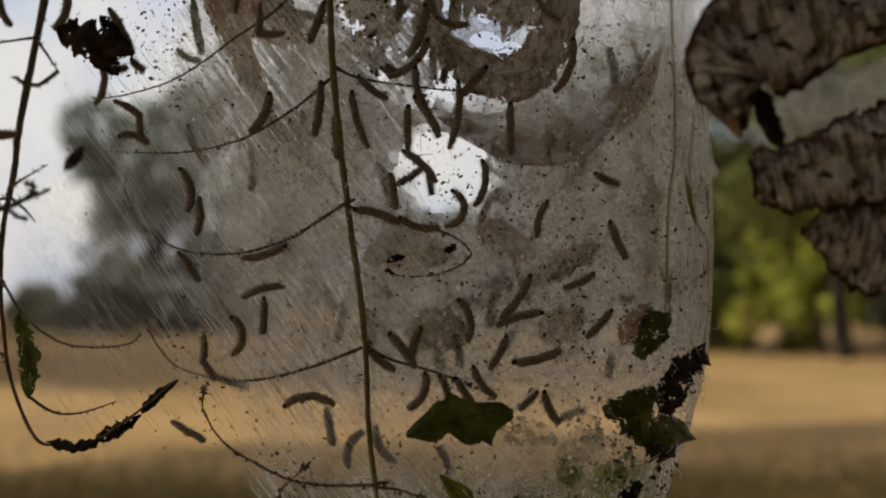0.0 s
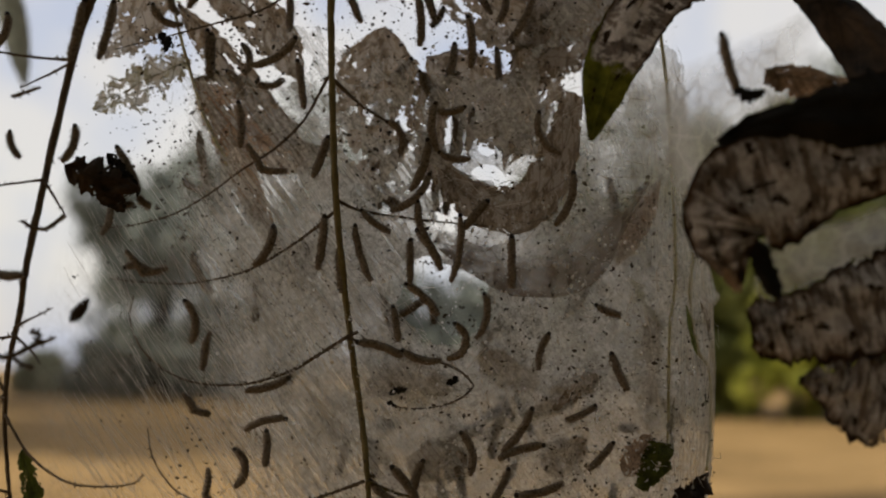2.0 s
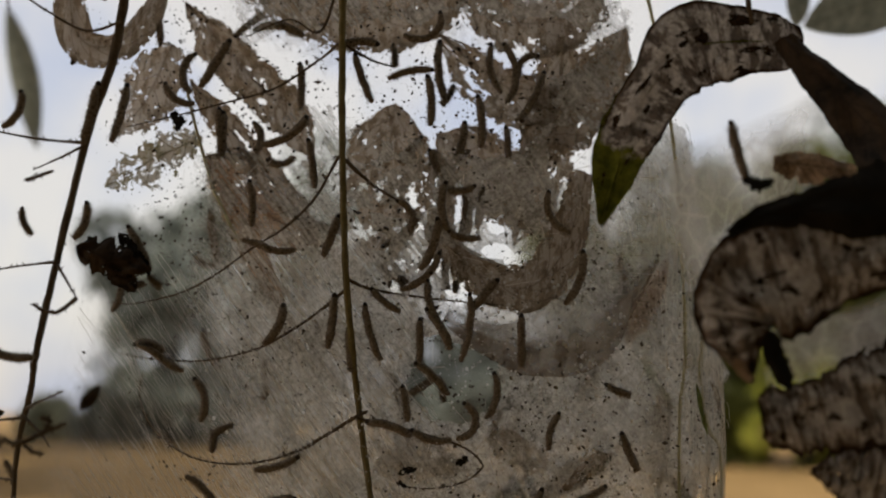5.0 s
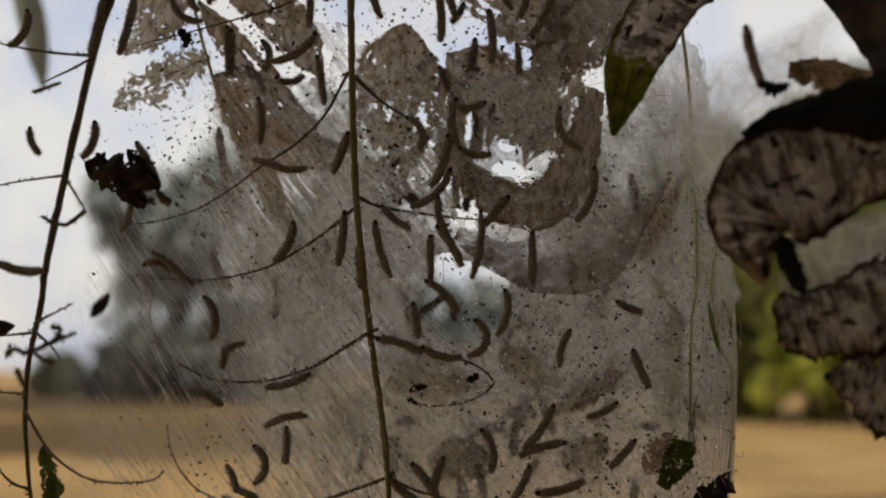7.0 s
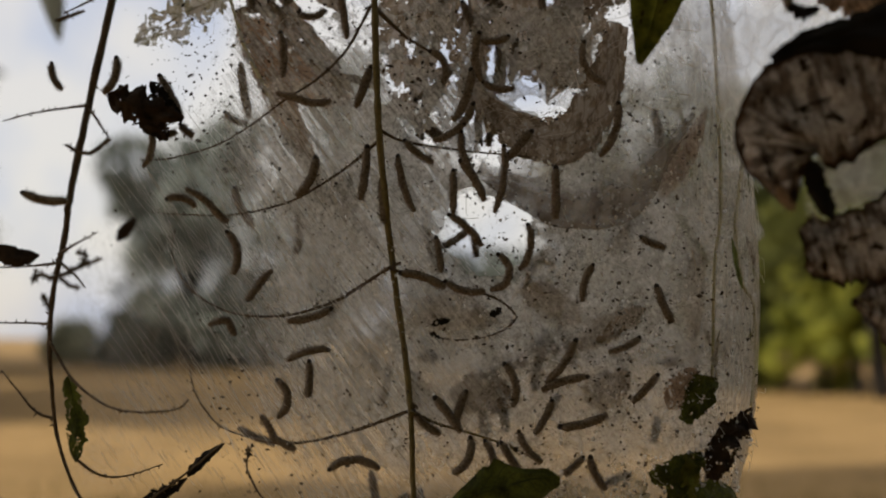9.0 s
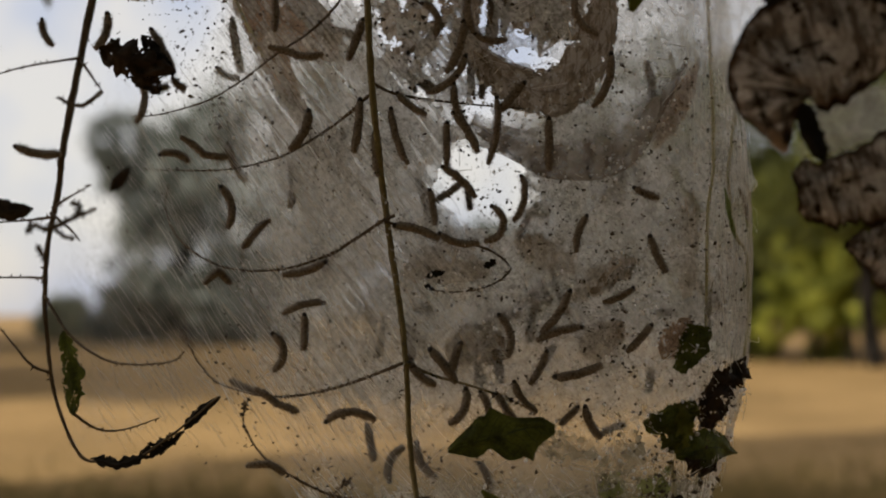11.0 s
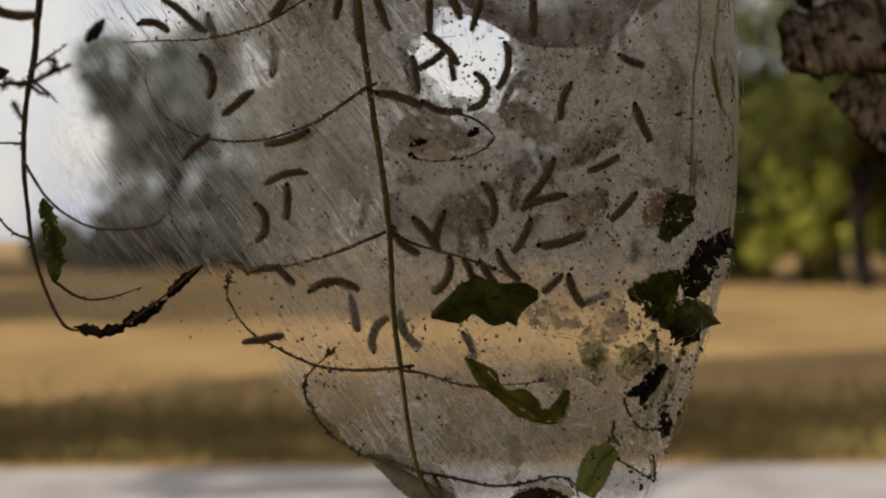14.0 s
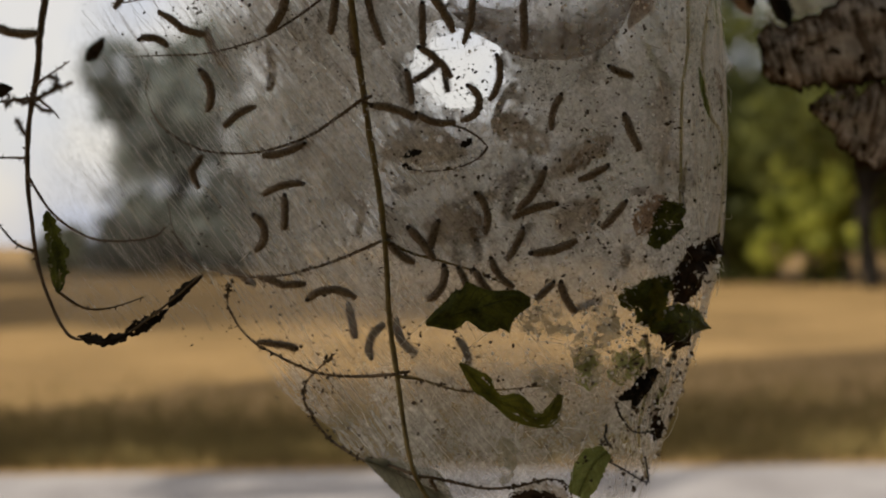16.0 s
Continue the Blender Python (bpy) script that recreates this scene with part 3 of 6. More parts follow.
    # unseen trees added at the camera's back keep sky light off the nest
    for i, (x, y, h, s) in enumerate(((-7.5, -6.5, 8.5, 3.2), (-2.5, -8.0, 9.5, 3.6), (3.0, -7.5, 9.0, 3.6), (8.0, -6.0, 8.0, 3.2), (7.0, -1.0, 8.0, 2.6))):
        tree("unseen_tree", "unseen leafy tree added to block light behind the camera", x, y, h, s, 70 + i, CROWN, 0.3, 7000, -0.05, 13)


def host_tree():
    """The tree in which the nest hangs; its crown shades the nest."""
    rnd = random.Random(8)
    ob = thing("host_tree", "shading tree whose twigs carry the silk nest", "tree", at=(-1.8, -2.4, 0))
    bm = bmesh.new()
    base = Vector((-1.8, -2.4, 0))
    fork = Vector((-1.6, -2.2, 2.5))
    tube(bm, [p - base for p in spline([(-1.8, -2.4, -0.1), (-1.75, -2.35, 1.3), fork], 8)], lambda u: 0.19 - 0.05 * u, 12, 0.15)
    part("trunk", bm, TRUNK, ob)
    tips = ((-0.064, 0.69, 2.03), (-0.15, 0.615, 2.04), (0.21, 0.58, 2.06))
    hang = ((0.55, 1.2, 3.4), (-3.0, -0.6, 3.7), (-0.4, -1.8, 4.6), (1.6, -1.4, 3.8), (-4.2, -1.8, 3.9), (-2.2, -3.8, 4.4))
    for end in hang + tips:
        bm = bmesh.new()
        e = Vector(end)
        mid = fork.lerp(e, 0.55) + Vector((0, 0, 0.45))
        tube(bm, [p - base for p in spline([fork, mid, e], 12)], lambda u: 0.07 * (1 - u) + 0.008, 8, 0.15)
        part("limb", bm, BARK_DARK, ob)
    verts, faces = [], []
    for _ in range(20000):
        e = Vector(rnd.choice(hang)) + Vector((0, 0, 0.35))
        d = Vector((rnd.gauss(0, 0.75), rnd.gauss(0, 0.7), rnd.gauss(0, 0.5)))
        p = e + d
        if p.z < 2.45 + 0.45 * max(0.0, p.y) or p.y > 2.2:
            continue
        m = Euler((rnd.gauss(0, 0.6), rnd.gauss(0, 0.6), rnd.uniform(0, 6.3))).to_matrix()
        k, w = len(verts), rnd.uniform(0.05, 0.09)
        for q in ((-1, 0, 0), (-0.1, -0.42, -0.05), (1, 0, -0.1), (0.1, 0.42, -0.05)):
            verts.append(p - base + m @ (Vector(q) * w))
        faces.append((k, k + 1, k + 2, k + 3))
    mesh_of("crown", verts, faces, CROWN, ob)


ground_sheet()
grass_verge()
distance()
host_tree()

# ---- the silk nest ----
# thin places in the silk: centre, and how far they reach
THIN = ((0.004, 1.577, 0.020, 0.016), (-0.038, 1.767, 0.034, 0.026), (0.018, 1.752, 0.034, 0.024), (0.041, 1.733, 0.0073, 0.0030), (-0.053, 1.723, 0.0075, 0.0070), (-0.052, 1.704, 0.0065, 0.0035),
        (-0.019, 1.692, 0.0055, 0.0065), (-0.011, 1.714, 0.0035, 0.0085), (0.002, 1.686, 0.0065, 0.0075), (-0.054, 1.675, 0.0045, 0.0070), (-0.044, 1.663, 0.0055, 0.0036),
        (-0.032, 1.682, 0.0072, 0.0030), (0.029, 1.673, 0.0036, 0.0036), (0.029, 1.658, 0.0065, 0.0034), (0.042, 1.651, 0.0070, 0.0042), (-0.007, 1.654, 0.0038, 0.0060),
        (0.007, 1.633, 0.0072, 0.0044), (0.000, 1.620, 0.0065, 0.0060), (0.029, 1.619, 0.0105, 0.0044), (-0.008, 1.600, 0.0055, 0.0044), (-0.032, 1.637, 0.0042, 0.0036), (-0.138, 1.750, 0.026, 0.022), (-0.166, 1.789, 0.024, 0.030), (-0.102, 1.727, 0.016, 0.010),
        (0.080, 1.720, 0.014, 0.014), (0.060, 1.790, 0.022, 0.014), (-0.090, 1.775, 0.030, 0.018), (0.008, 1.790, 0.024, 0.014))
THIN_BACK = ((0.004, 1.588, 0.028, 0.025), (0.002, 1.700, 0.052, 0.044), (-0.015, 1.775, 0.080, 0.040), (0.080, 1.730, 0.020, 0.020), (-0.130, 1.765, 0.060, 0.040), (0.060, 1.800, 0.030, 0.020))
BRIDGES = [[(0.120, 0.745, 1.726), (0.222, 0.635, 1.749), (0.190, 0.600, 1.654), (0.161, 0.720, 1.593)], [(0.150, 0.535, 1.605), (0.235, 0.540, 1.628), (0.235, 0.545, 1.575), (0.150, 0.540, 1.562)]]


def cover(x, z, s):
    """How thickly the caterpillars have spun here, 0 to 1."""
    left = min(1.0, max(0.0, (s + 1.0) / (0.06 + 0.40 * min(1.0, max(0.0, (z - 1.37) / 0.07)))))
    c = left * left * (3 - 2 * left)
    inner = min(1.0, max(0.0, (x + 0.172 + 0.012 * noise.noise((x * 20, z * 20, 6))) / 0.045))
    c *= 0.26 + 0.74 * inner * inner * (3 - 2 * inner)
    c *= min(1.0, (1.0 - s) / 0.04 + 0.25)
    c *= 0.84 + 0.16 * min(1.0, max(0.0, (x + 0.07) / 0.05))    # spun thinner beside the outer stem
    c *= 1.0 - 0.30 * math.exp(-((x - 0.10) / 0.06) ** 2 - ((z - 1.64) / 0.045) ** 2)
    c *= 1.0 + 0.55 * math.exp(-((x + 0.070) / 0.070) ** 2 - ((z - 1.62) / 0.06) ** 2)
    return c


def opening(x, z, back=False):
    """Near 1 where the silk has torn open, 0 where it is whole."""
    near = min(math.hypot((x - wx) / rx, (z - wz) / rz) for wx, wz, rx, rz in (THIN_BACK if back else THIN))
    g = min(1.0, max(0.0, (1.7 - near) / 0.7)) * 1.6
    side = min(1.0, max(0.0, (x - 0.10) / 0.03)) * min(1.0, max(0.0, (z - 1.73) / 0.04))
    edge = min(1.0, max(0.0, (-0.15 - x) / 0.03)) * min(1.0, max(0.0, (z - 1.62) / 0.06))
    return max(g, 1.3 * side, 1.1 * edge)


def bag():
    ob = thing("silk_nest", "grey felted silk nest with frass, hung on twigs", "insect nest", at=(0, 0, 0))
    for name, back, mat in (("front_sheet", False, SILK_FRONT), ("back_sheet", True, SILK_BACK)):
        bm = bmesh.new()
        thick, gap = bm.verts.layers.float.new("cover"), bm.verts.layers.float.new("gap")
        nu, nv = 190, 290
        grid = []
        for j in range(nv + 1):
            z = BAG[0][0] + (BAG[-1][0] - BAG[0][0]) * j / nv
            a, b = interp(z, BAG)
            row = []
            for i in range(nu + 1):
                s = -math.cos(math.pi * i / nu)
                x = (a + b) / 2 + s * (b - a) / 2
                y = bag_depth(x, z, back)
                f = (1 - s * s) ** 0.5
                y += f * (0.007 * noise.noise((x * 18, z * 9, 3 if back else 0)) + 0.003 * noise.noise((x * 55, z * 22, 5)))
                e = 1 - f
                x += e * (0.009 * noise.noise((z * 28, 1, s)) + 0.005 * noise.noise((z * 90, 2, s)))
                v = bm.verts.new((x, y, z))
                v[thick], v[gap] = cover(x, z, s), opening(x, z, back)
                row.append(v)
            grid.append(row)
        for r0, r1 in zip(grid, grid[1:]):
            for i in range(nu):
                bm.faces.new((r0[i], r0[i + 1], r1[i + 1], r1[i]))
        part(name, bm, mat, ob)
    bm = bmesh.new()
    thick, gap = bm.verts.layers.float.new("cover"), bm.verts.layers.float.new("gap")
    nu, nv = 70, 90
    grid = []
    for j in range(nv + 1):
        z = 1.86 - 0.50 * j / nv
        a, b = interp(z, BAG)
        grid.append([bm.verts.new((x, 0.815 + 0.014 * noise.noise((x * 14, z * 10, 9)) + 0.006 * noise.noise((x * 50, z * 40, 4)), z))
                     for x in (a + (b - a) * (0.06 + 0.9 * i / nu) for i in range(nu + 1))])
        for k, v in enumerate(grid[-1]):
            v[thick], v[gap] = cover(v.co.x, z, -0.94 + 1.9 * k / nu), opening(v.co.x, z, True)
    for r0, r1 in zip(grid, grid[1:]):
        for i in range(nu):
            bm.faces.new((r0[i], r0[i + 1], r1[i + 1], r1[i]))
    part("inner_sheet", bm, SILK_INNER, ob)
    # the thin sheet spun out to the outer stem
    bm = bmesh.new()
    thick = bm.verts.layers.float.new("cover")
    grid = []
    for j in range(41):
        z = 1.66 - 0.24 * j / 40
        a = interp(z, BAG)[0]
        left = interp(z, ((1.70, -0.20), (1.6, -0.222), (1.52, -0.243), (1.46, -0.244), (1.43, -0.236), (1.42, -0.228)))[0]
        right = max(a + 0.03, left + 0.01) if z > 1.45 else left + 0.07 * max(0.05, (z - 1.416) / 0.034)
        grid.append([bm.verts.new((left + (right - left) * i / 20, 0.665 + 0.06 * i / 20 + 0.004 * noise.noise((i * 0.3, z * 30, 0)), z)) for i in range(21)])
        for k, v in enumerate(grid[-1]):
            v[thick] = min(1.0, (20 - k) / 6, (41 - j) / 8, j / 14, (k + 0.5) / 5)
    for r0, r1 in zip(grid, grid[1:]):
        for i in range(20):
            bm.faces.new((r0[i], r0[i + 1], r1[i + 1], r1[i]))
    part("wing_sheet", bm, SILK_WING, ob)
    # silk spun across to the dead leaves
    for corners, share in zip(BRIDGES, (1.0, 0.9)):
        bm = bmesh.new()
        thick = bm.verts.layers.float.new("cover")
        a, b, c, d = (Vector(q) for q in corners)
        grid = []
        for j in range(25):
            row = []
            for i in range(25):
                u, w = i / 24, j / 24
                q = a.lerp(b, u).lerp(d.lerp(c, u), w) + Vector((0, 0.006 * noise.noise((u * 4, w * 3, 8)), 0.012 * math.sin(math.pi * u) * (w - 0.5)))
                v = bm.verts.new(q)
                v[thick] = share * min(1.0, 6 * w, 3.5 * (1 - w), 4 * (1 - u), 5 * u + 0.3)
                row.append(v)
            grid.append(row)
        for r0, r1 in zip(grid, grid[1:]):
            for i in range(24):
                bm.faces.new((r0[i], r0[i + 1], r1[i + 1], r1[i]))
        part("bridge_sheet", bm, SILK_BRIDGE, ob)
    return ob


def prism(verts, faces, p, q, r):
    t = (q - p).normalized()
    a = t.cross(Vector((0, 1, 0))).normalized() * r
    b = Vector((0, r, 0))
    k = len(verts)
    for c in (p, q):
        verts += [c + a, c - a * 0.5 + b, c - a * 0.5 - b]
    for i in range(3):
        j = (i + 1) % 3
        faces.append((k + i, k + j, k + 3 + j, k + 3 + i))


def threads():
    rnd = random.Random(3)
    verts, faces = [], []
    for _ in range(800):    # slanting strands over the side that faces the field
        x, z = rnd.uniform(-0.25, -0.05), rnd.uniform(1.42, 1.66)
        n = min(0.015 + 0.085 * rnd.random() ** 1.6, max(0.01, (z - 1.425 - 0.25 * max(0.0, -0.12 - x)) * 1.1))
        way = Vector((0.60 + rnd.gauss(0, 0.12), 0, -0.80))
        p = Vector((x, 0, z))
        q = p + way * n
        p.y, q.y = bag_depth(p.x, p.z) - 0.008, bag_depth(q.x, q.z) - 0.008
        prism(verts, faces, p, q, 0.00005 + 0.00013 * rnd.random() ** 2)
    for _ in range(420):    # upright strands along the outer margin
        z = rnd.uniform(1.36, 1.74)
        b = interp(z, BAG)[1]
        x = b - abs(rnd.gauss(0, 0.018)) + 0.002
        n = rnd.uniform(0.02, 0.09)
        q = Vector((min(x + rnd.gauss(0, 0.006), interp(z - n, BAG)[1] + 0.001), 0, z - n))
        p = Vector((x, bag_depth(x, z) - 0.007, z))
        q.y = bag_depth(q.x, q.z) - 0.007
        prism(verts, faces, p, q, rnd.uniform(0.00006, 0.00016))
    for _ in range(110):    # slanting strands down the thin lower end
        x, z = rnd.uniform(-0.12, 0.05), rnd.uniform(1.35, 1.44)
        n = rnd.uniform(0.01, 0.05)
        p = Vector((x, 0, z))
        q = p + Vector((0.62 + rnd.gauss(0, 0.1), 0, -0.78)) * n
        a, b = interp(q.z, BAG)
        if not a + 0.004 < p.x or not a < q.x < b:
            continue
        p.y, q.y = bag_depth(p.x, p.z) - 0.007, bag_depth(q.x, q.z) - 0.007
        prism(verts, faces, p, q, rnd.uniform(0.00005, 0.00012))
    for _ in range(900):    # loose strands in every direction
        x, z = rnd.triangular(-0.2, 0.175, 0.1), rnd.uniform(1.33, 1.72)
        a, n = rnd.uniform(0, 6.3), 0.002 + 0.022 * rnd.random() ** 3
        e0, e1 = interp(z, BAG)
        if not e0 + 0.03 < x < e1 - 0.03:
            continue
        p = Vector((x, bag_depth(x, z) - 0.009, z))
        q = p + Vector((math.cos(a) * n, rnd.uniform(-0.01, 0.01), math.sin(a) * n))
        prism(verts, faces, p, q, rnd.uniform(0.00006, 0.00022))
    for _ in range(110):    # slack loops along the outer margin
        z = rnd.uniform(1.33, 1.72)
        b = interp(z, BAG)[1]
        p = Vector((b - rnd.uniform(0.0, 0.03), 0, z))
        p.y = bag_depth(p.x, z) - 0.010
        way, bend, r = rnd.uniform(-2.6, -0.6), rnd.gauss(0, 0.45), rnd.uniform(0.00008, 0.0002)
        for _ in range(rnd.randint(4, 8)):
            q = p + Vector((math.cos(way), rnd.uniform(-0.15, 0.15), math.sin(way))) * 0.0045
            q.x = min(q.x, interp(q.z, BAG)[1] - 0.003)
            prism(verts, faces, p, q, r)
            p, way = q, way + bend
    tagged(mesh_of("silk_strands", verts, faces, THREAD), "fine white silk strands over the nest", "silk", kind="stuff")


def pellets():
    """Droppings and crumbs of leaf caught in the silk."""
    rnd = random.Random(4)
    verts, faces = [], []

    def bit(p, r, long):
        m = Euler((rnd.uniform(0, 6), rnd.uniform(0, 6), rnd.uniform(0, 6))).to_matrix()
        k = len(verts)
        for q in ((1, 0, 0), (-1, 0, 0), (0, 1, 0), (0, -1, 0), (0, 0, long), (0, 0, -long)):
            verts.append(p + m @ (Vector(q) * r * rnd.uniform(0.75, 1.2)))
        for f in ((0, 2, 4), (2, 1, 4), (1, 3, 4), (3, 0, 4), (2, 0, 5), (1, 2, 5), (3, 1, 5), (0, 3, 5)):
            faces.append(tuple(k + i for i in f))
    for n, x0, x1, z0, z1, r0, r1, behind in (
            (2000, -0.21, 0.17, 1.40, 1.80, 0.0003, 0.0009, 0.0), (2100, -0.20, 0.12, 1.62, 1.86, 0.0003, 0.0011, 0.05), (2600, -0.20, 0.11, 1.60, 1.86, 0.0003, 0.0015, 0.09),
            (520, -0.25, -0.12, 1.42, 1.84, 0.0003, 0.0010, -0.02), (90, -0.10, 0.10, 1.32, 1.42, 0.0004, 0.0010, 0.0),
            (550, 0.06, 0.175, 1.31, 1.56, 0.0004, 0.0013, 0.0), (1500, -0.05, 0.175, 1.40, 1.66, 0.0003, 0.0012, 0.02), (220, 0.0, 0.07, 1.54, 1.61, 0.0003, 0.001, 0.02), (900, -0.16, 0.14, 1.40, 1.66, 0.0003, 0.001, 0.0), (120, -0.11, 0.11, 1.335, 1.43, 0.0008, 0.0014, 0.0), (90, -0.125, -0.06, 1.36, 1.42, 0.0004, 0.0011, -0.01), (200, 0.10, 0.155, 1.31, 1.42, 0.0005, 0.0018, 0.0)):
        for _ in range(n):
            x, z = rnd.uniform(x0, x1), rnd.uniform(z0, z1)
            a, b = interp(z, BAG)
            if not a - 0.04 < x < b or noise.noise((x * 30, z * 30, n)) < rnd.uniform(-0.6, 0.35):
                continue
            y = bag_depth(x, z) - 0.017 + 0.008 * rnd.random() + behind * rnd.random()
            bit(Vector((x, y, z)), r0 + (r1 - r0) * rnd.random() ** 2, rnd.uniform(1.0, 2.2))
    tagged(mesh_of("frass_pellets", verts, faces, FRASS), "dark frass pellets caught in the silk", "frass", kind="stuff")
    verts, faces = [], []
    ball = bmesh.new()
    bmesh.ops.create_icosphere(ball, subdivisions=1, radius=1.0)
    ball.verts.ensure_lookup_table()
    dot, sides = [v.co.copy() for v in ball.verts], [[v.index for v in f.verts] for f in ball.faces]
    ball.free()
    for n, x0, x1, z0, z1 in ((1900, 0.0, 0.16, 1.38, 1.64), (1100, -0.1, 0.1, 1.45, 1.75), (800, 0.10, 0.17, 1.33, 1.46), (160, -0.05, 0.02, 1.51, 1.55), (260, -0.15, 0.02, 1.45, 1.66)):
        for _ in range(n):
            x, z = rnd.uniform(x0, x1), rnd.uniform(z0, z1)
            if x > interp(z, BAG)[1] - 0.002 or noise.noise((x * 45, z * 45, 7)) < rnd.uniform(-0.5, 0.4):
                continue
            k, r, at = len(verts), 0.00035 + 0.001 * rnd.random() ** 3, Vector((x, bag_depth(x, z) - 0.012, z))
            verts += [at + Vector((q.x, q.y, q.z * 1.15)) * r for q in dot]
            faces += [tuple(k + i for i in f) for f in sides]
    tagged(mesh_of("silk_beads", verts, faces, DEW, smooth=True), "tiny beads on the silk, their white glint painted in", "bead", kind="stuff")


bag()
threads()
pellets()

# ---- stems and twigs ----


def twig(name, points, r0, r1, mat, parent, knobs=0.0, seed=1, off=None, bare=1.0):
    """A bent twig with small buds standing off it."""
    rnd = random.Random(seed)
    pts = [Vector(p) for p in points]
    if off is not None:
        pts[0].y = off
    n = 10 * (len(pts) - 1)
    line = spline(pts, n)
    bm = bmesh.new()
    tube(bm, line, lambda u: r1 + (r0 - r1) * (1 - u) ** bare, 7, 0.35)
    if knobs:
        for i in range(1, n):
            if rnd.random() < knobs:
                a = rnd.uniform(0, 6.3)
                r = r0 + (r1 - r0) * i / n
                way = Vector((math.cos(a), -0.3, math.sin(a))) * (r + rnd.uniform(0.0007, 0.0026))
                spike(bm, line[i], way, 0.0005 + 0.4 * r)
    return part(name, bm, mat, parent)


MAIN_A = [(-0.065, 0.690, 2.030), (-0.065, 0.690, 1.915), (-0.066, 0.690, 1.863), (-0.066, 0.690, 1.819), (-0.066, 0.690, 1.765), (-0.065, 0.690, 1.712), (-0.062, 0.690, 1.636)]
MAIN_B = [(-0.054, 0.700, 1.557), (-0.047, 0.699, 1.508), (-0.043, 0.697, 1.474), (-0.041, 0.696, 1.427), (-0.037, 0.694, 1.392), (-0.029, 0.693, 1.337), (-0.016, 0.691, 1.312), (-0.000, 0.690, 1.288)]
LEFT_A = [(-0.156, 0.615, 2.020), (-0.166, 0.616, 1.881), (-0.174, 0.618, 1.828), (-0.181, 0.619, 1.796), (-0.188, 0.621, 1.754), (-0.200, 0.622, 1.715), (-0.216, 0.624, 1.640), (-0.225, 0.625, 1.593)]
LEFT_B = [(-0.231, 0.635, 1.569), (-0.239, 0.644, 1.544), (-0.244, 0.653, 1.516), (-0.245, 0.662, 1.485), (-0.243, 0.671, 1.453), (-0.232, 0.680, 1.421)]
LEFT_C = [(-0.232, 0.680, 1.421), (-0.217, 0.680, 1.417), (-0.198, 0.680, 1.419), (-0.173, 0.680, 1.436), (-0.151, 0.680, 1.454)]
SIDE_1 = [(-0.055, 0.705, 1.557), (-0.076, 0.706, 1.545), (-0.090, 0.708, 1.537), (-0.118, 0.713, 1.529), (-0.147, 0.722, 1.529), (-0.170, 0.733, 1.536), (-0.191, 0.748, 1.551), (-0.201, 0.757, 1.570), (-0.197, 0.748, 1.585)]
SIDE_2 = [(-0.055, 0.705, 1.556), (-0.035, 0.704, 1.551), (-0.011, 0.704, 1.545), (0.009, 0.704, 1.538), (0.019, 0.704, 1.529), (0.015, 0.704, 1.522), (0.002, 0.704, 1.516), (-0.015, 0.704, 1.514), (-0.030, 0.704, 1.516)]
SIDE_3 = [(-0.045, 0.705, 1.472), (-0.073, 0.708, 1.461), (-0.102, 0.716, 1.453), (-0.131, 0.728, 1.451), (-0.169, 0.776, 1.456), (-0.182, 0.776, 1.468), (-0.190, 0.776, 1.483), (-0.193, 0.776, 1.500)]
SIDE_4 = [(-0.043, 0.705, 1.472), (-0.026, 0.704, 1.464), (-0.002, 0.704, 1.457), (0.018, 0.704, 1.450), (0.033, 0.704, 1.442)]
SIDE_5 = [(-0.038, 0.706, 1.392), (-0.064, 0.711, 1.389), (-0.089, 0.719, 1.391), (-0.114, 0.728, 1.401), (-0.134, 0.742, 1.411), (-0.148, 0.752, 1.428), (-0.148, 0.745, 1.441), (-0.143, 0.737, 1.450)]
SIDE_6 = [(-0.038, 0.706, 1.391), (-0.023, 0.705, 1.387), (0.001, 0.704, 1.380), (0.024, 0.704, 1.380), (0.053, 0.706, 1.382)]
SIDE_7 = [(-0.029, 0.713, 1.332), (-0.045, 0.722, 1.332), (-0.063, 0.742, 1.332), (-0.088, 0.776, 1.341), (-0.097, 0.747, 1.363), (-0.099, 0.738, 1.372), (-0.096, 0.726, 1.384), (-0.081, 0.714, 1.399), (-0.077, 0.712, 1.403)]
SIDE_8 = [(-0.028, 0.713, 1.331), (-0.010, 0.708, 1.325), (0.014, 0.705, 1.320), (0.034, 0.704, 1.321), (0.054, 0.705, 1.325), (0.065, 0.706, 1.321), (0.069, 0.706, 1.310)]
SIDE_9 = [(-0.064, 0.704, 1.640), (-0.048, 0.704, 1.634), (-0.010, 0.704, 1.628), (0.035, 0.706, 1.624)]
SIDE_10 = [(-0.063, 0.704, 1.632), (-0.079, 0.705, 1.621), (-0.100, 0.707, 1.607), (-0.121, 0.711, 1.597), (-0.154, 0.720, 1.591), (-0.190, 0.739, 1.593), (-0.220, 0.776, 1.598)]
SIDE_11 = [(-0.067, 0.704, 1.715), (-0.083, 0.705, 1.691), (-0.101, 0.706, 1.673), (-0.122, 0.709, 1.660), (-0.147, 0.714, 1.643), (-0.169, 0.720, 1.633), (-0.201, 0.736, 1.628), (-0.224, 0.760, 1.631)]
SIDE_12 = [(-0.066, 0.704, 1.714), (-0.048, 0.704, 1.699), (-0.031, 0.704, 1.688), (-0.023, 0.704, 1.681)]
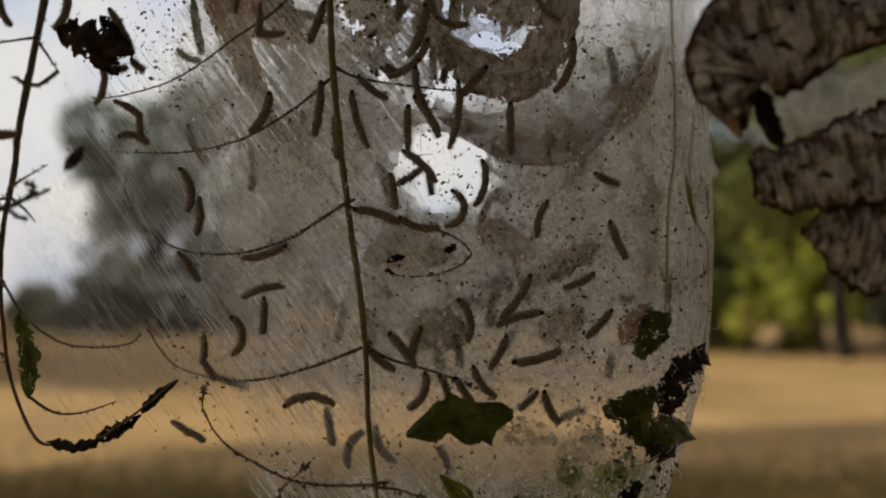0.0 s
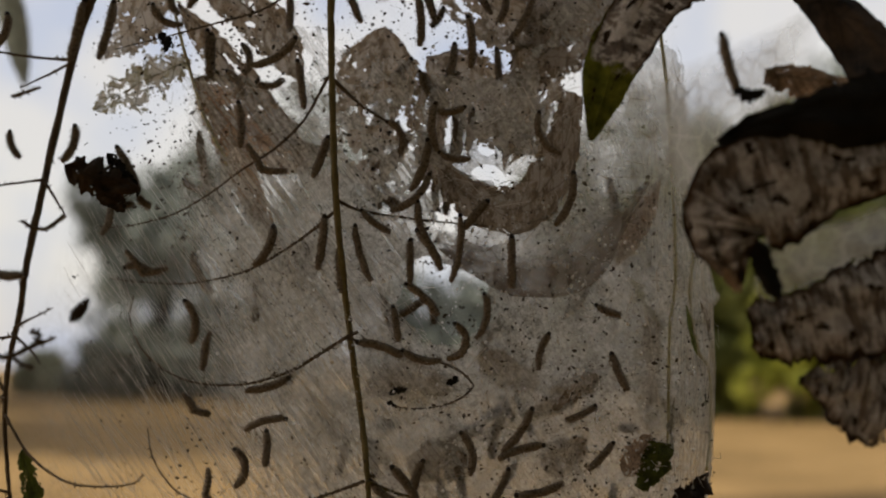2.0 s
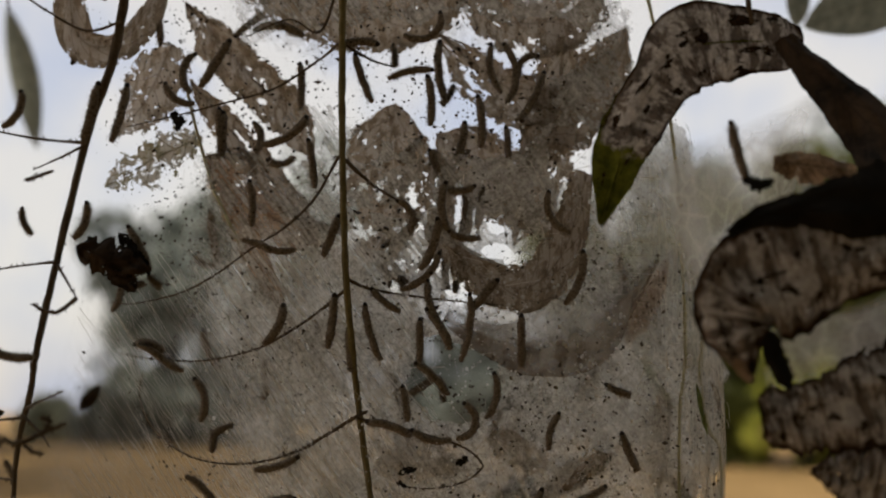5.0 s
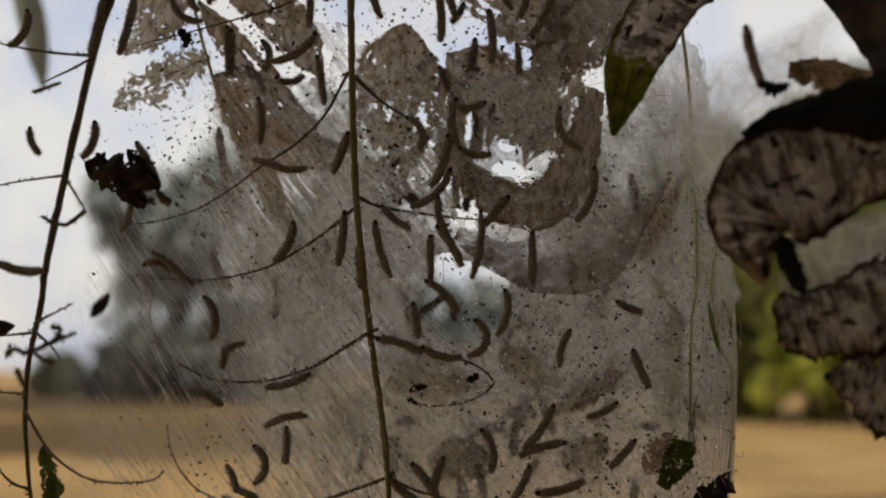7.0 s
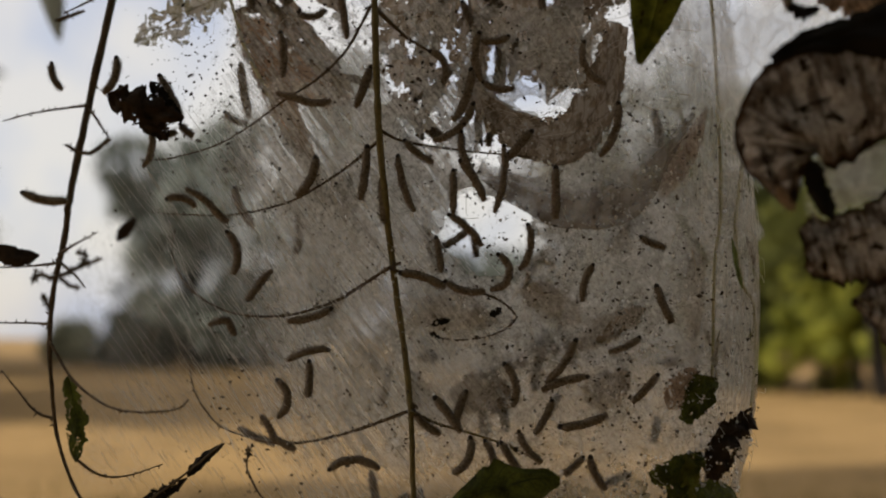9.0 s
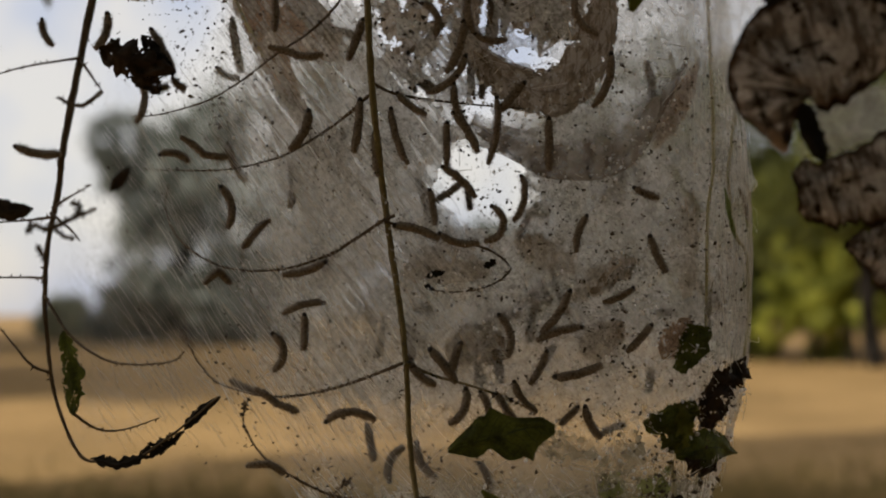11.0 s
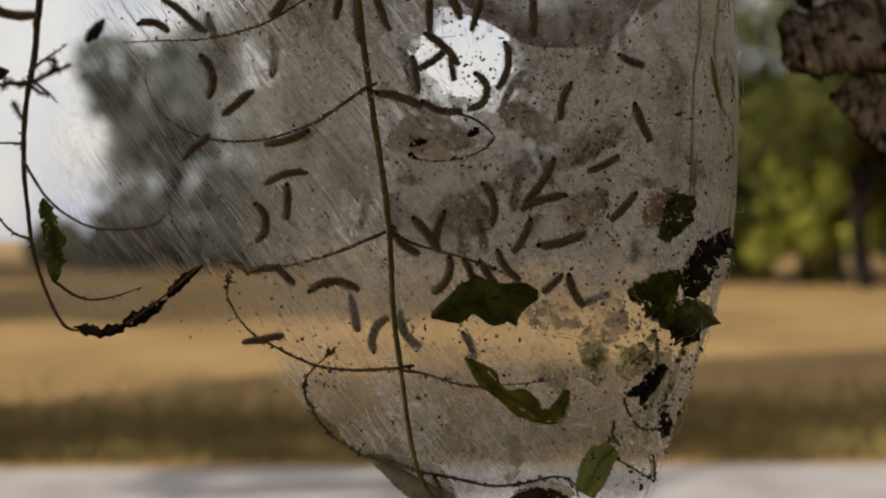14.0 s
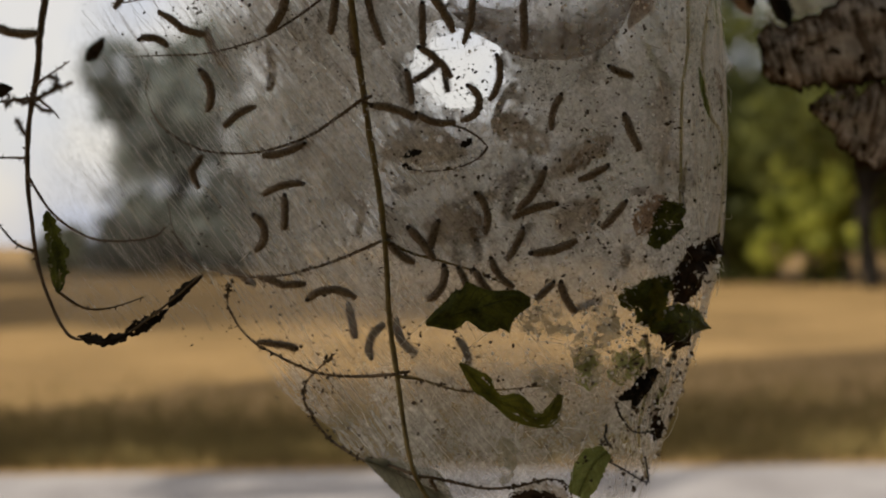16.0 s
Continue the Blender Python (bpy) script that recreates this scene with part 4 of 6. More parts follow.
SIDE_13 = [(-0.068, 0.704, 1.785), (-0.081, 0.705, 1.779), (-0.109, 0.707, 1.761), (-0.138, 0.710, 1.753), (-0.176, 0.720, 1.746), (-0.209, 0.736, 1.743)]
SIDE_14 = [(-0.066, 0.704, 1.785), (-0.049, 0.704, 1.778), (-0.034, 0.704, 1.773)]
SIDE_15 = [(-0.067, 0.704, 1.832), (-0.081, 0.705, 1.797), (-0.101, 0.706, 1.805), (-0.128, 0.709, 1.795)]
STUB_1 = [(-0.055, 0.697, 1.557), (-0.049, 0.696, 1.560)]
STUB_2 = [(-0.043, 0.697, 1.474), (-0.039, 0.697, 1.475)]
STUB_3 = [(-0.037, 0.698, 1.392), (-0.029, 0.697, 1.393)]
STUB_4 = [(-0.018, 0.702, 1.326), (-0.010, 0.754, 1.300)]
LSIDE_1 = [(-0.181, 0.610, 1.773), (-0.198, 0.607, 1.767), (-0.216, 0.605, 1.775), (-0.238, 0.602, 1.790), (-0.256, 0.600, 1.809)]
LSIDE_2 = [(-0.201, 0.620, 1.707), (-0.224, 0.620, 1.709), (-0.247, 0.620, 1.713), (-0.266, 0.620, 1.718)]
LSIDE_3 = [(-0.214, 0.620, 1.641), (-0.226, 0.623, 1.640), (-0.246, 0.627, 1.638), (-0.265, 0.630, 1.634)]
LSIDE_4 = [(-0.214, 0.620, 1.639), (-0.204, 0.610, 1.627), (-0.196, 0.600, 1.618)]
LSIDE_5 = [(-0.239, 0.640, 1.522), (-0.251, 0.645, 1.523), (-0.279, 0.650, 1.523)]
LSIDE_6 = [(-0.237, 0.640, 1.556), (-0.251, 0.645, 1.555), (-0.275, 0.650, 1.554)]
LSIDE_7 = [(-0.2430, 0.650, 1.5130), (-0.2281, 0.648, 1.4909), (-0.2061, 0.640, 1.4773), (-0.1863, 0.633, 1.4747), (-0.1655, 0.626, 1.4767), (-0.1574, 0.620, 1.4822)]
LSIDE_8 = [(-0.240, 0.650, 1.470), (-0.249, 0.647, 1.474), (-0.258, 0.643, 1.486), (-0.266, 0.640, 1.497)]
LSIDE_9 = [(-0.235, 0.670, 1.447), (-0.221, 0.677, 1.436), (-0.207, 0.683, 1.435), (-0.188, 0.690, 1.441)]
PALE_1 = [(0.124, 0.739, 1.858), (0.138, 0.742, 1.790), (0.146, 0.742, 1.722), (0.148, 0.739, 1.666), (0.148, 0.734, 1.597)]
PALE_2 = [(0.142, 0.731, 1.605), (0.143, 0.730, 1.560), (0.141, 0.728, 1.507), (0.140, 0.728, 1.490)]
PALE_3 = [(0.166, 0.752, 1.630), (0.158, 0.740, 1.582), (0.163, 0.744, 1.550), (0.172, 0.754, 1.536), (0.173, 0.758, 1.501), (0.169, 0.753, 1.473)]
PALE_4 = [(0.117, 0.722, 1.411), (0.119, 0.726, 1.386), (0.112, 0.726, 1.348), (0.121, 0.759, 1.314)]
PALE_5 = [(-0.1334, 0.735, 1.6642), (-0.1498, 0.735, 1.6964), (-0.1582, 0.735, 1.7214), (-0.1679, 0.735, 1.7549), (-0.1740, 0.735, 1.7848)]
WIRY_1 = [(0.096, 0.709, 1.371), (0.099, 0.711, 1.362), (0.107, 0.716, 1.352), (0.116, 0.723, 1.350), (0.127, 0.736, 1.350)]
WIRY_2 = [(0.086, 0.706, 1.349), (0.089, 0.708, 1.337), (0.100, 0.715, 1.329), (0.112, 0.729, 1.320), (0.121, 0.753, 1.314), (0.116, 0.728, 1.334)]
WIRY_3 = [(0.090, 0.707, 1.358), (0.089, 0.707, 1.349), (0.094, 0.710, 1.342)]
LSIDE_10 = [(-0.234, 0.635, 1.561), (-0.219, 0.617, 1.565), (-0.202, 0.600, 1.570)]
LSIDE_11 = [(-0.235, 0.635, 1.558), (-0.220, 0.622, 1.548), (-0.211, 0.610, 1.541)]
LSIDE_12 = [(-0.201, 0.620, 1.706), (-0.216, 0.625, 1.700), (-0.233, 0.630, 1.694)]
HANG_1 = [(0.205, 0.580, 2.013), (0.180, 0.587, 1.894), (0.162, 0.593, 1.794), (0.164, 0.600, 1.768)]
HANG_2 = [(0.205, 0.580, 2.013), (0.238, 0.560, 1.834), (0.248, 0.540, 1.723), (0.229, 0.520, 1.643)]
HANG_3 = [(0.561, 1.100, 2.245), (0.506, 1.100, 2.070), (0.446, 1.100, 1.968)]
HANG_4 = [(0.356, 1.100, 2.247), (0.339, 1.100, 2.100), (0.331, 1.100, 1.991)]
HANG_5 = [(-0.436, 1.000, 2.194), (-0.408, 1.000, 2.032), (-0.387, 1.000, 1.906)]
TUFT_1 = [(-0.2071, 0.557, 1.5450), (-0.2118, 0.557, 1.5437), (-0.2164, 0.557, 1.5457), (-0.2204, 0.557, 1.5423), (-0.2184, 0.557, 1.5483)]
TUFT_2 = [(-0.2065, 0.557, 1.5450), (-0.2011, 0.557, 1.5476), (-0.1945, 0.557, 1.5503), (-0.1865, 0.557, 1.5536)]
TUFT_3 = [(-0.2065, 0.557, 1.5437), (-0.2025, 0.557, 1.5403), (-0.1972, 0.557, 1.5390)]
TUFT_4 = [(-0.2151, 0.557, 1.5357), (-0.2131, 0.557, 1.5317), (-0.2111, 0.557, 1.5277)]
TUFT_5 = [(-0.1991, 0.557, 1.5563), (-0.1945, 0.557, 1.5550), (-0.1965, 0.557, 1.5503), (-0.1925, 0.557, 1.5523)]
TUFT_6 = [(-0.1967, 0.600, 1.6188), (-0.2067, 0.600, 1.6117), (-0.2146, 0.600, 1.6131), (-0.2196, 0.600, 1.6159)]
TUFT_7 = [(-0.2261, 0.600, 1.6825), (-0.2196, 0.600, 1.6846), (-0.2117, 0.600, 1.6875)]


def stems():
    ob = thing("nest_stem", "long olive-brown stem with curved thorny side twigs", "plant stem", at=(0, 0, 0))
    twig("stalk", MAIN_A + MAIN_B, 0.0027, 0.0013, STEM_TAN, ob, 0.1, 2)
    for i, (pts, r) in enumerate(((SIDE_1, 9), (SIDE_2, 8), (SIDE_3, 9), (SIDE_4, 9), (SIDE_5, 9), (SIDE_6, 8), (SIDE_7, 9), (SIDE_8, 9),
                                  (SIDE_9, 10), (SIDE_10, 9), (SIDE_11, 8), (SIDE_12, 11), (SIDE_13, 8), (SIDE_14, 9), (SIDE_15, 8))):
        twig("side_twig", pts, r * 0.00012, 0.00035, STEM_TAN if i in (3, 5) else BARK_DARK, ob, 0.6, 10 + i, 0.692)
    for i, pts in enumerate((STUB_1, STUB_2, STUB_3, STUB_4)):
        twig("twig_stub", pts, 0.0013, 0.0008, BARK_DARK, ob, 0.3, 40 + i)
    ob = thing("outer_stem", "slender arching brown stem beside the nest", "plant stem", at=(0, 0, 0))
    twig("stalk", LEFT_A + LEFT_B + LEFT_C[1:], 0.0038, 0.0007, BARK_DARK, ob, 0.12, 3, bare=1.7)
    for i, pts in enumerate((LSIDE_1, LSIDE_2, LSIDE_3, LSIDE_4, LSIDE_5, LSIDE_6, LSIDE_7, LSIDE_8, LSIDE_9, LSIDE_10, LSIDE_11, LSIDE_12)):
        twig("side_twig", pts, 0.0009, 0.00035, BARK_DARK, ob, 0.5, 60 + i)
    ob = thing("leaf_twig", "dark twig that carries the dead mined leaves", "twig", at=(0, 0, 0))
    twig("stalk", HANG_1, 0.0022, 0.0013, BARK_DARK, ob, 0.1, 95)
    twig("side_twig", HANG_2, 0.0022, 0.0013, BARK_DARK, ob, 0.1, 96)
    for i, pts in enumerate((HANG_3, HANG_4, HANG_5)):
        ob = thing("leaf_stalk", "thin stalk of a grey-green leaf", "twig", "stalks of the hanging leaves", at=(0, 0, 0))
        twig("stalk", pts, 0.0016, 0.0009, BARK_DARK, ob, 0.0, 97 + i)
    for i, pts in enumerate((TUFT_1, TUFT_2, TUFT_3, TUFT_4, TUFT_5, TUFT_6, TUFT_7)):
        ob = thing("withered_sprig", "small withered sprig behind the outer stem", "twig", "withered sprigs", at=(0, 0, 0))
        twig("sprig", pts, 0.0012, 0.0008, BARK_DARK, ob, 0.7, 120 + i)
    for i, pts in enumerate((PALE_1 + PALE_2[1:], PALE_3, PALE_4, PALE_5)):
        ob = thing("pale_stem", "thin pale dried stem bound in the silk margin", "plant stem", "pale stems in the silk", at=(0, 0, 0))
        twig("stalk", pts, 0.0013, 0.0009, STEM_PALE, ob, 0.15, 80 + i)
    for i, pts in enumerate((WIRY_1, WIRY_2, WIRY_3)):
        ob = thing("bare_leaf_vein", "black wiry remains of an eaten leaf", "leaf remains", "eaten leaf veins", at=(0, 0, 0))
        twig("vein", pts, 0.0006, 0.0005, LEAF_BLACK, ob, 0.8, 90 + i)


def twig_frass():
    """Droppings that have lodged in clumps along the low twigs."""
    rnd = random.Random(44)
    verts, faces = [], []
    for pts, n in ((SIDE_7, 34), (SIDE_8, 22), (SIDE_5, 30), (SIDE_6, 14), (SIDE_4, 8)):
        path = spline([Vector((p[0], p[1] if i else 0.692, p[2])) for i, p in enumerate(pts)], 120)
        while n > 0:
            at = rnd.randrange(2, 116)
            for _ in range(rnd.choice((1, 1, 2, 3))):
                p = path[min(119, at + rnd.randrange(3))] + Vector((rnd.gauss(0, 0.0008), -0.003, rnd.gauss(0.0003, 0.0009)))
                m = Euler((rnd.uniform(0, 6), rnd.uniform(0, 6), rnd.uniform(0, 6))).to_matrix()
                r, k = rnd.uniform(0.0008, 0.0014), len(verts)
                for q in ((1, 0, 0), (-1, 0, 0), (0, 1, 0), (0, -1, 0), (0, 0, 1.7), (0, 0, -1.7)):
                    verts.append(p + m @ (Vector(q) * r))
                for f in ((0, 2, 4), (2, 1, 4), (1, 3, 4), (3, 0, 4), (2, 0, 5), (1, 2, 5), (3, 1, 5), (0, 3, 5)):
                    faces.append(tuple(k + i for i in f))
                n -= 1
    tagged(mesh_of("twig_frass", verts, faces, FRASS), "black frass pellets lodged along the low twigs", "frass", kind="stuff")


stems()
twig_frass()

# ---- leaves ----


def leaf(label, points, width, mat, shape=0.8, chew=0.0, cup=0.2, twist=0.0, seed=1, wave=0.0, blunt=0.0, rib=True, group="", lobes=0.0, name="leaf", sides=None):
    """A blade along a bent midrib. width: half of it; sides: how far it reaches to the left and right of the midrib, in mm, root to tip; chew: how far it is eaten; cup: how far its sides bend; twist in degrees, root and tip."""
    rnd = random.Random(seed)
    nu, nv = (90, 44) if width > 0.012 else (44, 20)
    line = spline(points, nu)
    reach = [[max(0.0002, p.x / 1000) for p in spline([(w, 0, 0) for w in row], nu)] for row in sides] if sides else None
    t0, t1 = twist if isinstance(twist, tuple) else (twist, twist)
    ob = thing(name, label, "leaf", group)
    bm = bmesh.new()
    uv = bm.loops.layers.uv.new("UVMap")
    grid = []
    for i, c in enumerate(line):
        u = i / nu
        t = (line[min(i + 1, nu)] - line[max(i - 1, 0)]).normalized()
        a = t.cross(Vector((0, 1, 0))).normalized()
        nrm = a.cross(t).normalized()
        w = radians(t0 + (t1 - t0) * u)
        side, up = a * math.cos(w) + nrm * math.sin(w), nrm * math.cos(w) - a * math.sin(w)
        half = width * max(0.03, blunt * min(1.0, 6 * u, 6 * (1 - u)) + (1 - blunt) * math.sin(math.pi * min(1, max(0, u)) ** shape) ** 0.75)
        row = []
        for j in range(nv + 1):
            v = 2 * j / nv - 1
            if reach:
                half = reach[0 if v > 0 else 1][i]
            e = half * (1 + lobes * (noise.fractal((u * 7 + seed, math.copysign(3, v), 0), 0.9, 2.0, 3) + 0.5 * noise.noise((u * 38 + seed, math.copysign(5, v), 0))))
            p = c + side * v * e + up * (cup * e * (v * v - 0.3) + wave * noise.noise((u * 5 + seed, v * 1.5, 2)))
            row.append(bm.verts.new(p))
        grid.append(row)
    for i in range(nu):
        for j in range(nv):
            u, v = (i + 0.5) / nu, abs(2 * (j + 0.5) / nv - 1)
            n = noise.fractal((u * 7 + seed * 3.7, j / nv * 4 + seed, 0.5), 0.5, 2.0, 6)
            if chew and n + 0.35 * v * v + 0.15 * u > 0.95 - chew:
                continue
            f = bm.faces.new((grid[i][j], grid[i][j + 1], grid[i + 1][j + 1], grid[i + 1][j]))
            for loop, (du, dv) in zip(f.loops, ((0, 0), (0, 1), (1, 1), (1, 0))):
                loop[uv].uv = ((i + du) / nu, (j + dv) / nv)
    loose = [v for v in bm.verts if not v.link_faces]
    bmesh.ops.delete(bm, geom=loose, context="VERTS")
    blade = part("blade", bm, mat, ob)
    thick = blade.modifiers.new("thickness", "SOLIDIFY")
    thick.thickness = 0.00035
    thick.use_rim_only = True
    if rib:
        bm = bmesh.new()
        tube(bm, line[:nu - 4], lambda u: (0.0009 if width > 0.01 else 0.0005) * (1 - 0.7 * u), 6)
        part("midrib", bm, mat, ob)
    return ob


dark_arch = [(0.0805, 0.600, 1.6580), (0.0888, 0.600, 1.6844), (0.0962, 0.600, 1.7075), (0.1109, 0.600, 1.7354), (0.1312, 0.600, 1.7541), (0.1572, 0.600, 1.7581), (0.1801, 0.600, 1.757), (0.1914, 0.600, 1.7579)]
dark_big = [(0.2245, 0.520, 1.6343), (0.1877, 0.520, 1.6291), (0.1614, 0.520, 1.6253), (0.1375, 0.520, 1.6161), (0.1304, 0.520, 1.5979), (0.1372, 0.520, 1.5758)]
dark_limb = [(0.1788, 0.592, 1.7578), (0.1891, 0.582, 1.7389), (0.2056, 0.571, 1.7149), (0.2218, 0.560, 1.6881), (0.2347, 0.550, 1.6587)]
dark_roof = [(0.2245, 0.515, 1.668), (0.1952, 0.515, 1.6562), (0.1664, 0.515, 1.6528), (0.1454, 0.515, 1.6492), (0.129, 0.515, 1.6413)]
dark_low = [(0.2249, 0.530, 1.5719), (0.1985, 0.530, 1.5681), (0.172, 0.530, 1.5622), (0.1548, 0.530, 1.557), (0.1456, 0.530, 1.5552)]
dark_low2 = [(0.2257, 0.540, 1.5184), (0.1996, 0.540, 1.5249), (0.184, 0.540, 1.5296), (0.1704, 0.540, 1.5322)]
tip = [(0.163, 0.560, 1.684), (0.180, 0.560, 1.682), (0.204, 0.560, 1.678)]
P = [(-0.0104, 0.714, 1.6727), (0.0173, 0.706, 1.6430), (0.0485, 0.705, 1.6353), (0.0716, 0.709, 1.6614), (0.0849, 0.718, 1.7089)]
P2 = [(-0.009, 0.758, 1.743), (0.028, 0.758, 1.716), (0.070, 0.758, 1.678)]
Q = [(-0.0025, 0.705, 1.618), (0.021, 0.703, 1.606), (0.052, 0.702, 1.598), (0.083, 0.707, 1.605), (0.104, 0.713, 1.625), (0.130, 0.724, 1.654)]
R = [(-0.179, 0.760, 1.834), (-0.142, 0.760, 1.791), (-0.113, 0.760, 1.761), (-0.091, 0.760, 1.727)]
R2 = [(-0.173, 0.755, 1.778), (-0.143, 0.755, 1.742), (-0.119, 0.755, 1.712), (-0.083, 0.755, 1.673)]
S = [(-0.153, 0.760, 1.864), (-0.091, 0.760, 1.832), (-0.038, 0.760, 1.827), (0.023, 0.760, 1.851)]
T = [(-0.037, 0.762, 1.764), (-0.042, 0.762, 1.723), (-0.046, 0.762, 1.685), (-0.043, 0.762, 1.652)]
T2 = [(-0.011, 0.755, 1.732), (-0.005, 0.755, 1.695), (-0.010, 0.755, 1.658)]
U = [(-0.007, 0.760, 1.812), (0.034, 0.760, 1.776), (0.079, 0.760, 1.760), (0.118, 0.760, 1.807)]
U3 = [(0.045, 0.757, 1.724), (0.072, 0.757, 1.748), (0.098, 0.757, 1.776), (0.118, 0.757, 1.815)]
U2 = [(0.004, 0.760, 1.839), (0.042, 0.760, 1.819), (0.077, 0.760, 1.823), (0.104, 0.760, 1.854)]
V = [(-0.248, 0.720, 1.854), (-0.239, 0.720, 1.799), (-0.210, 0.720, 1.795), (-0.178, 0.720, 1.842)]
W = [(-0.182, 0.740, 1.799), (-0.199, 0.740, 1.761), (-0.217, 0.740, 1.738)]
W2 = [(-0.162, 0.745, 1.738), (-0.192, 0.745, 1.724), (-0.225, 0.745, 1.705)]
X = [(-0.160, 0.752, 1.728), (-0.140, 0.752, 1.690), (-0.122, 0.752, 1.650), (-0.099, 0.752, 1.599)]
Y = [(0.142, 0.740, 1.661), (0.128, 0.731, 1.633), (0.109, 0.723, 1.602)]
Z = [(-0.046, 0.715, 1.525), (-0.019, 0.714, 1.532), (0.009, 0.714, 1.525)]
far1 = [(0.446, 1.100, 1.968), (0.392, 1.100, 1.946), (0.334, 1.100, 1.923)]
far2 = [(0.332, 1.100, 1.992), (0.330, 1.100, 1.947), (0.326, 1.100, 1.922)]
far3 = [(-0.648, 1.700, 2.144), (-0.619, 1.700, 2.042), (-0.596, 1.700, 1.934)]
green1 = [(-0.0178, 0.660, 1.4243), (-0.0029, 0.660, 1.4287), (0.0124, 0.660, 1.4326), (0.0276, 0.660, 1.4372), (0.0425, 0.660, 1.4365)]
green2 = [(0.0014, 0.680, 1.3994), (0.0123, 0.680, 1.3862), (0.0227, 0.680, 1.377), (0.034, 0.680, 1.372), (0.0437, 0.680, 1.3654), (0.0535, 0.680, 1.3676), (0.0598, 0.680, 1.38)]
r1 = [(0.1327, 0.716, 1.4934), (0.1305, 0.714, 1.4808), (0.1195, 0.711, 1.4656)]
r2 = [(0.1629, 0.740, 1.4655), (0.1504, 0.728, 1.4559), (0.1413, 0.722, 1.4428), (0.1377, 0.720, 1.4304)]
r3 = [(0.1321, 0.714, 1.4434), (0.1175, 0.711, 1.4385), (0.0988, 0.706, 1.4326)]
r4 = [(0.118, 0.712, 1.4151), (0.1324, 0.718, 1.4171), (0.1461, 0.728, 1.4183), (0.1611, 0.745, 1.4127)]
r5 = [(0.1226, 0.719, 1.3895), (0.113, 0.715, 1.3797), (0.1067, 0.712, 1.366)]
r6 = [(0.1122, 0.712, 1.3994), (0.1027, 0.712, 1.3927), (0.0951, 0.712, 1.3832)]
r7 = [(0.0893, 0.702, 1.3421), (0.0798, 0.701, 1.3331), (0.0706, 0.699, 1.3157)]
r8 = [(0.074, 0.707, 1.405), (0.079, 0.708, 1.395), (0.080, 0.708, 1.378)]
l1 = [(-0.236, 0.660, 1.493), (-0.230, 0.660, 1.469), (-0.230, 0.660, 1.445)]
l2 = [(-0.198, 0.680, 1.419), (-0.186, 0.680, 1.425), (-0.171, 0.680, 1.434)]
l3 = [(-0.171, 0.680, 1.435), (-0.163, 0.680, 1.444), (-0.150, 0.680, 1.454)]
l4 = [(-0.1733, 0.535, 1.5603), (-0.1684, 0.535, 1.5660), (-0.1643, 0.535, 1.5717)]
c1 = [(-0.216, 0.660, 1.655), (-0.196, 0.660, 1.647), (-0.172, 0.660, 1.640)]
c2 = [(-0.211, 0.665, 1.661), (-0.193, 0.665, 1.641), (-0.182, 0.665, 1.629)]
c3 = [(-0.193, 0.665, 1.663), (-0.184, 0.665, 1.651), (-0.174, 0.665, 1.639)]
b1 = [(-0.0595, 0.720, 1.3365), (-0.0385, 0.720, 1.3262), (-0.0185, 0.722, 1.3150), (-0.0050, 0.724, 1.2990)]
b2 = [(0.032, 0.740, 1.308), (0.050, 0.740, 1.310), (0.069, 0.740, 1.307)]
e1 = [(-0.2659, 0.620, 1.5624), (-0.2516, 0.620, 1.5580), (-0.2395, 0.620, 1.5591)]
M2 = [(0.076, 0.765, 1.823), (0.072, 0.765, 1.765), (0.061, 0.765, 1.718), (0.042, 0.765, 1.668)]
l5 = [(-0.225, 0.678, 1.419), (-0.209, 0.678, 1.416), (-0.191, 0.678, 1.420)]
F1 = [(0.056, 0.713, 1.509), (0.077, 0.716, 1.523), (0.100, 0.720, 1.534)]
F2 = [(0.133, 0.732, 1.579), (0.131, 0.731, 1.542), (0.127, 0.729, 1.508)]
F3 = [(0.061, 0.713, 1.477), (0.075, 0.715, 1.485), (0.089, 0.718, 1.495)]
F4 = [(0.111, 0.714, 1.473), (0.121, 0.717, 1.486), (0.129, 0.720, 1.497)]
F5 = [(0.153, 0.725, 1.577), (0.156, 0.727, 1.56), (0.16, 0.73, 1.546)]
F7 = [(0.088, 0.713, 1.432), (0.091, 0.714, 1.418), (0.087, 0.714, 1.401)]
F8 = [(0.072, 0.710, 1.392), (0.079, 0.712, 1.402), (0.076, 0.711, 1.415)]
F9 = [(0.035, 0.706, 1.419), (0.054, 0.708, 1.421), (0.072, 0.710, 1.415)]
F10 = [(0.120, 0.724, 1.404), (0.123, 0.729, 1.386), (0.117, 0.727, 1.369)]
F11 = [(0.123, 0.729, 1.360), (0.125, 0.735, 1.350), (0.122, 0.734, 1.343)]
F12 = [(0.026, 0.706, 1.352), (0.029, 0.706, 1.338), (0.026, 0.706, 1.321)]
F13 = [(-0.016, 0.711, 1.470), (-0.002, 0.711, 1.484), (0.019, 0.711, 1.474)]
F14 = [(0.043, 0.705, 1.391), (0.053, 0.706, 1.385), (0.060, 0.706, 1.375)]
G1 = [(0.142, 0.719, 1.464), (0.156, 0.730, 1.459), (0.167, 0.739, 1.473)]
G2 = [(0.113, 0.715, 1.3797), (0.1054, 0.713, 1.3749), (0.0979, 0.711, 1.3722)]
G3 = [(0.1213, 0.711, 1.4469), (0.1218, 0.711, 1.43), (0.119, 0.713, 1.4144)]
G4 = [(0.124, 0.713, 1.413), (0.137, 0.723, 1.409), (0.146, 0.735, 1.403)]
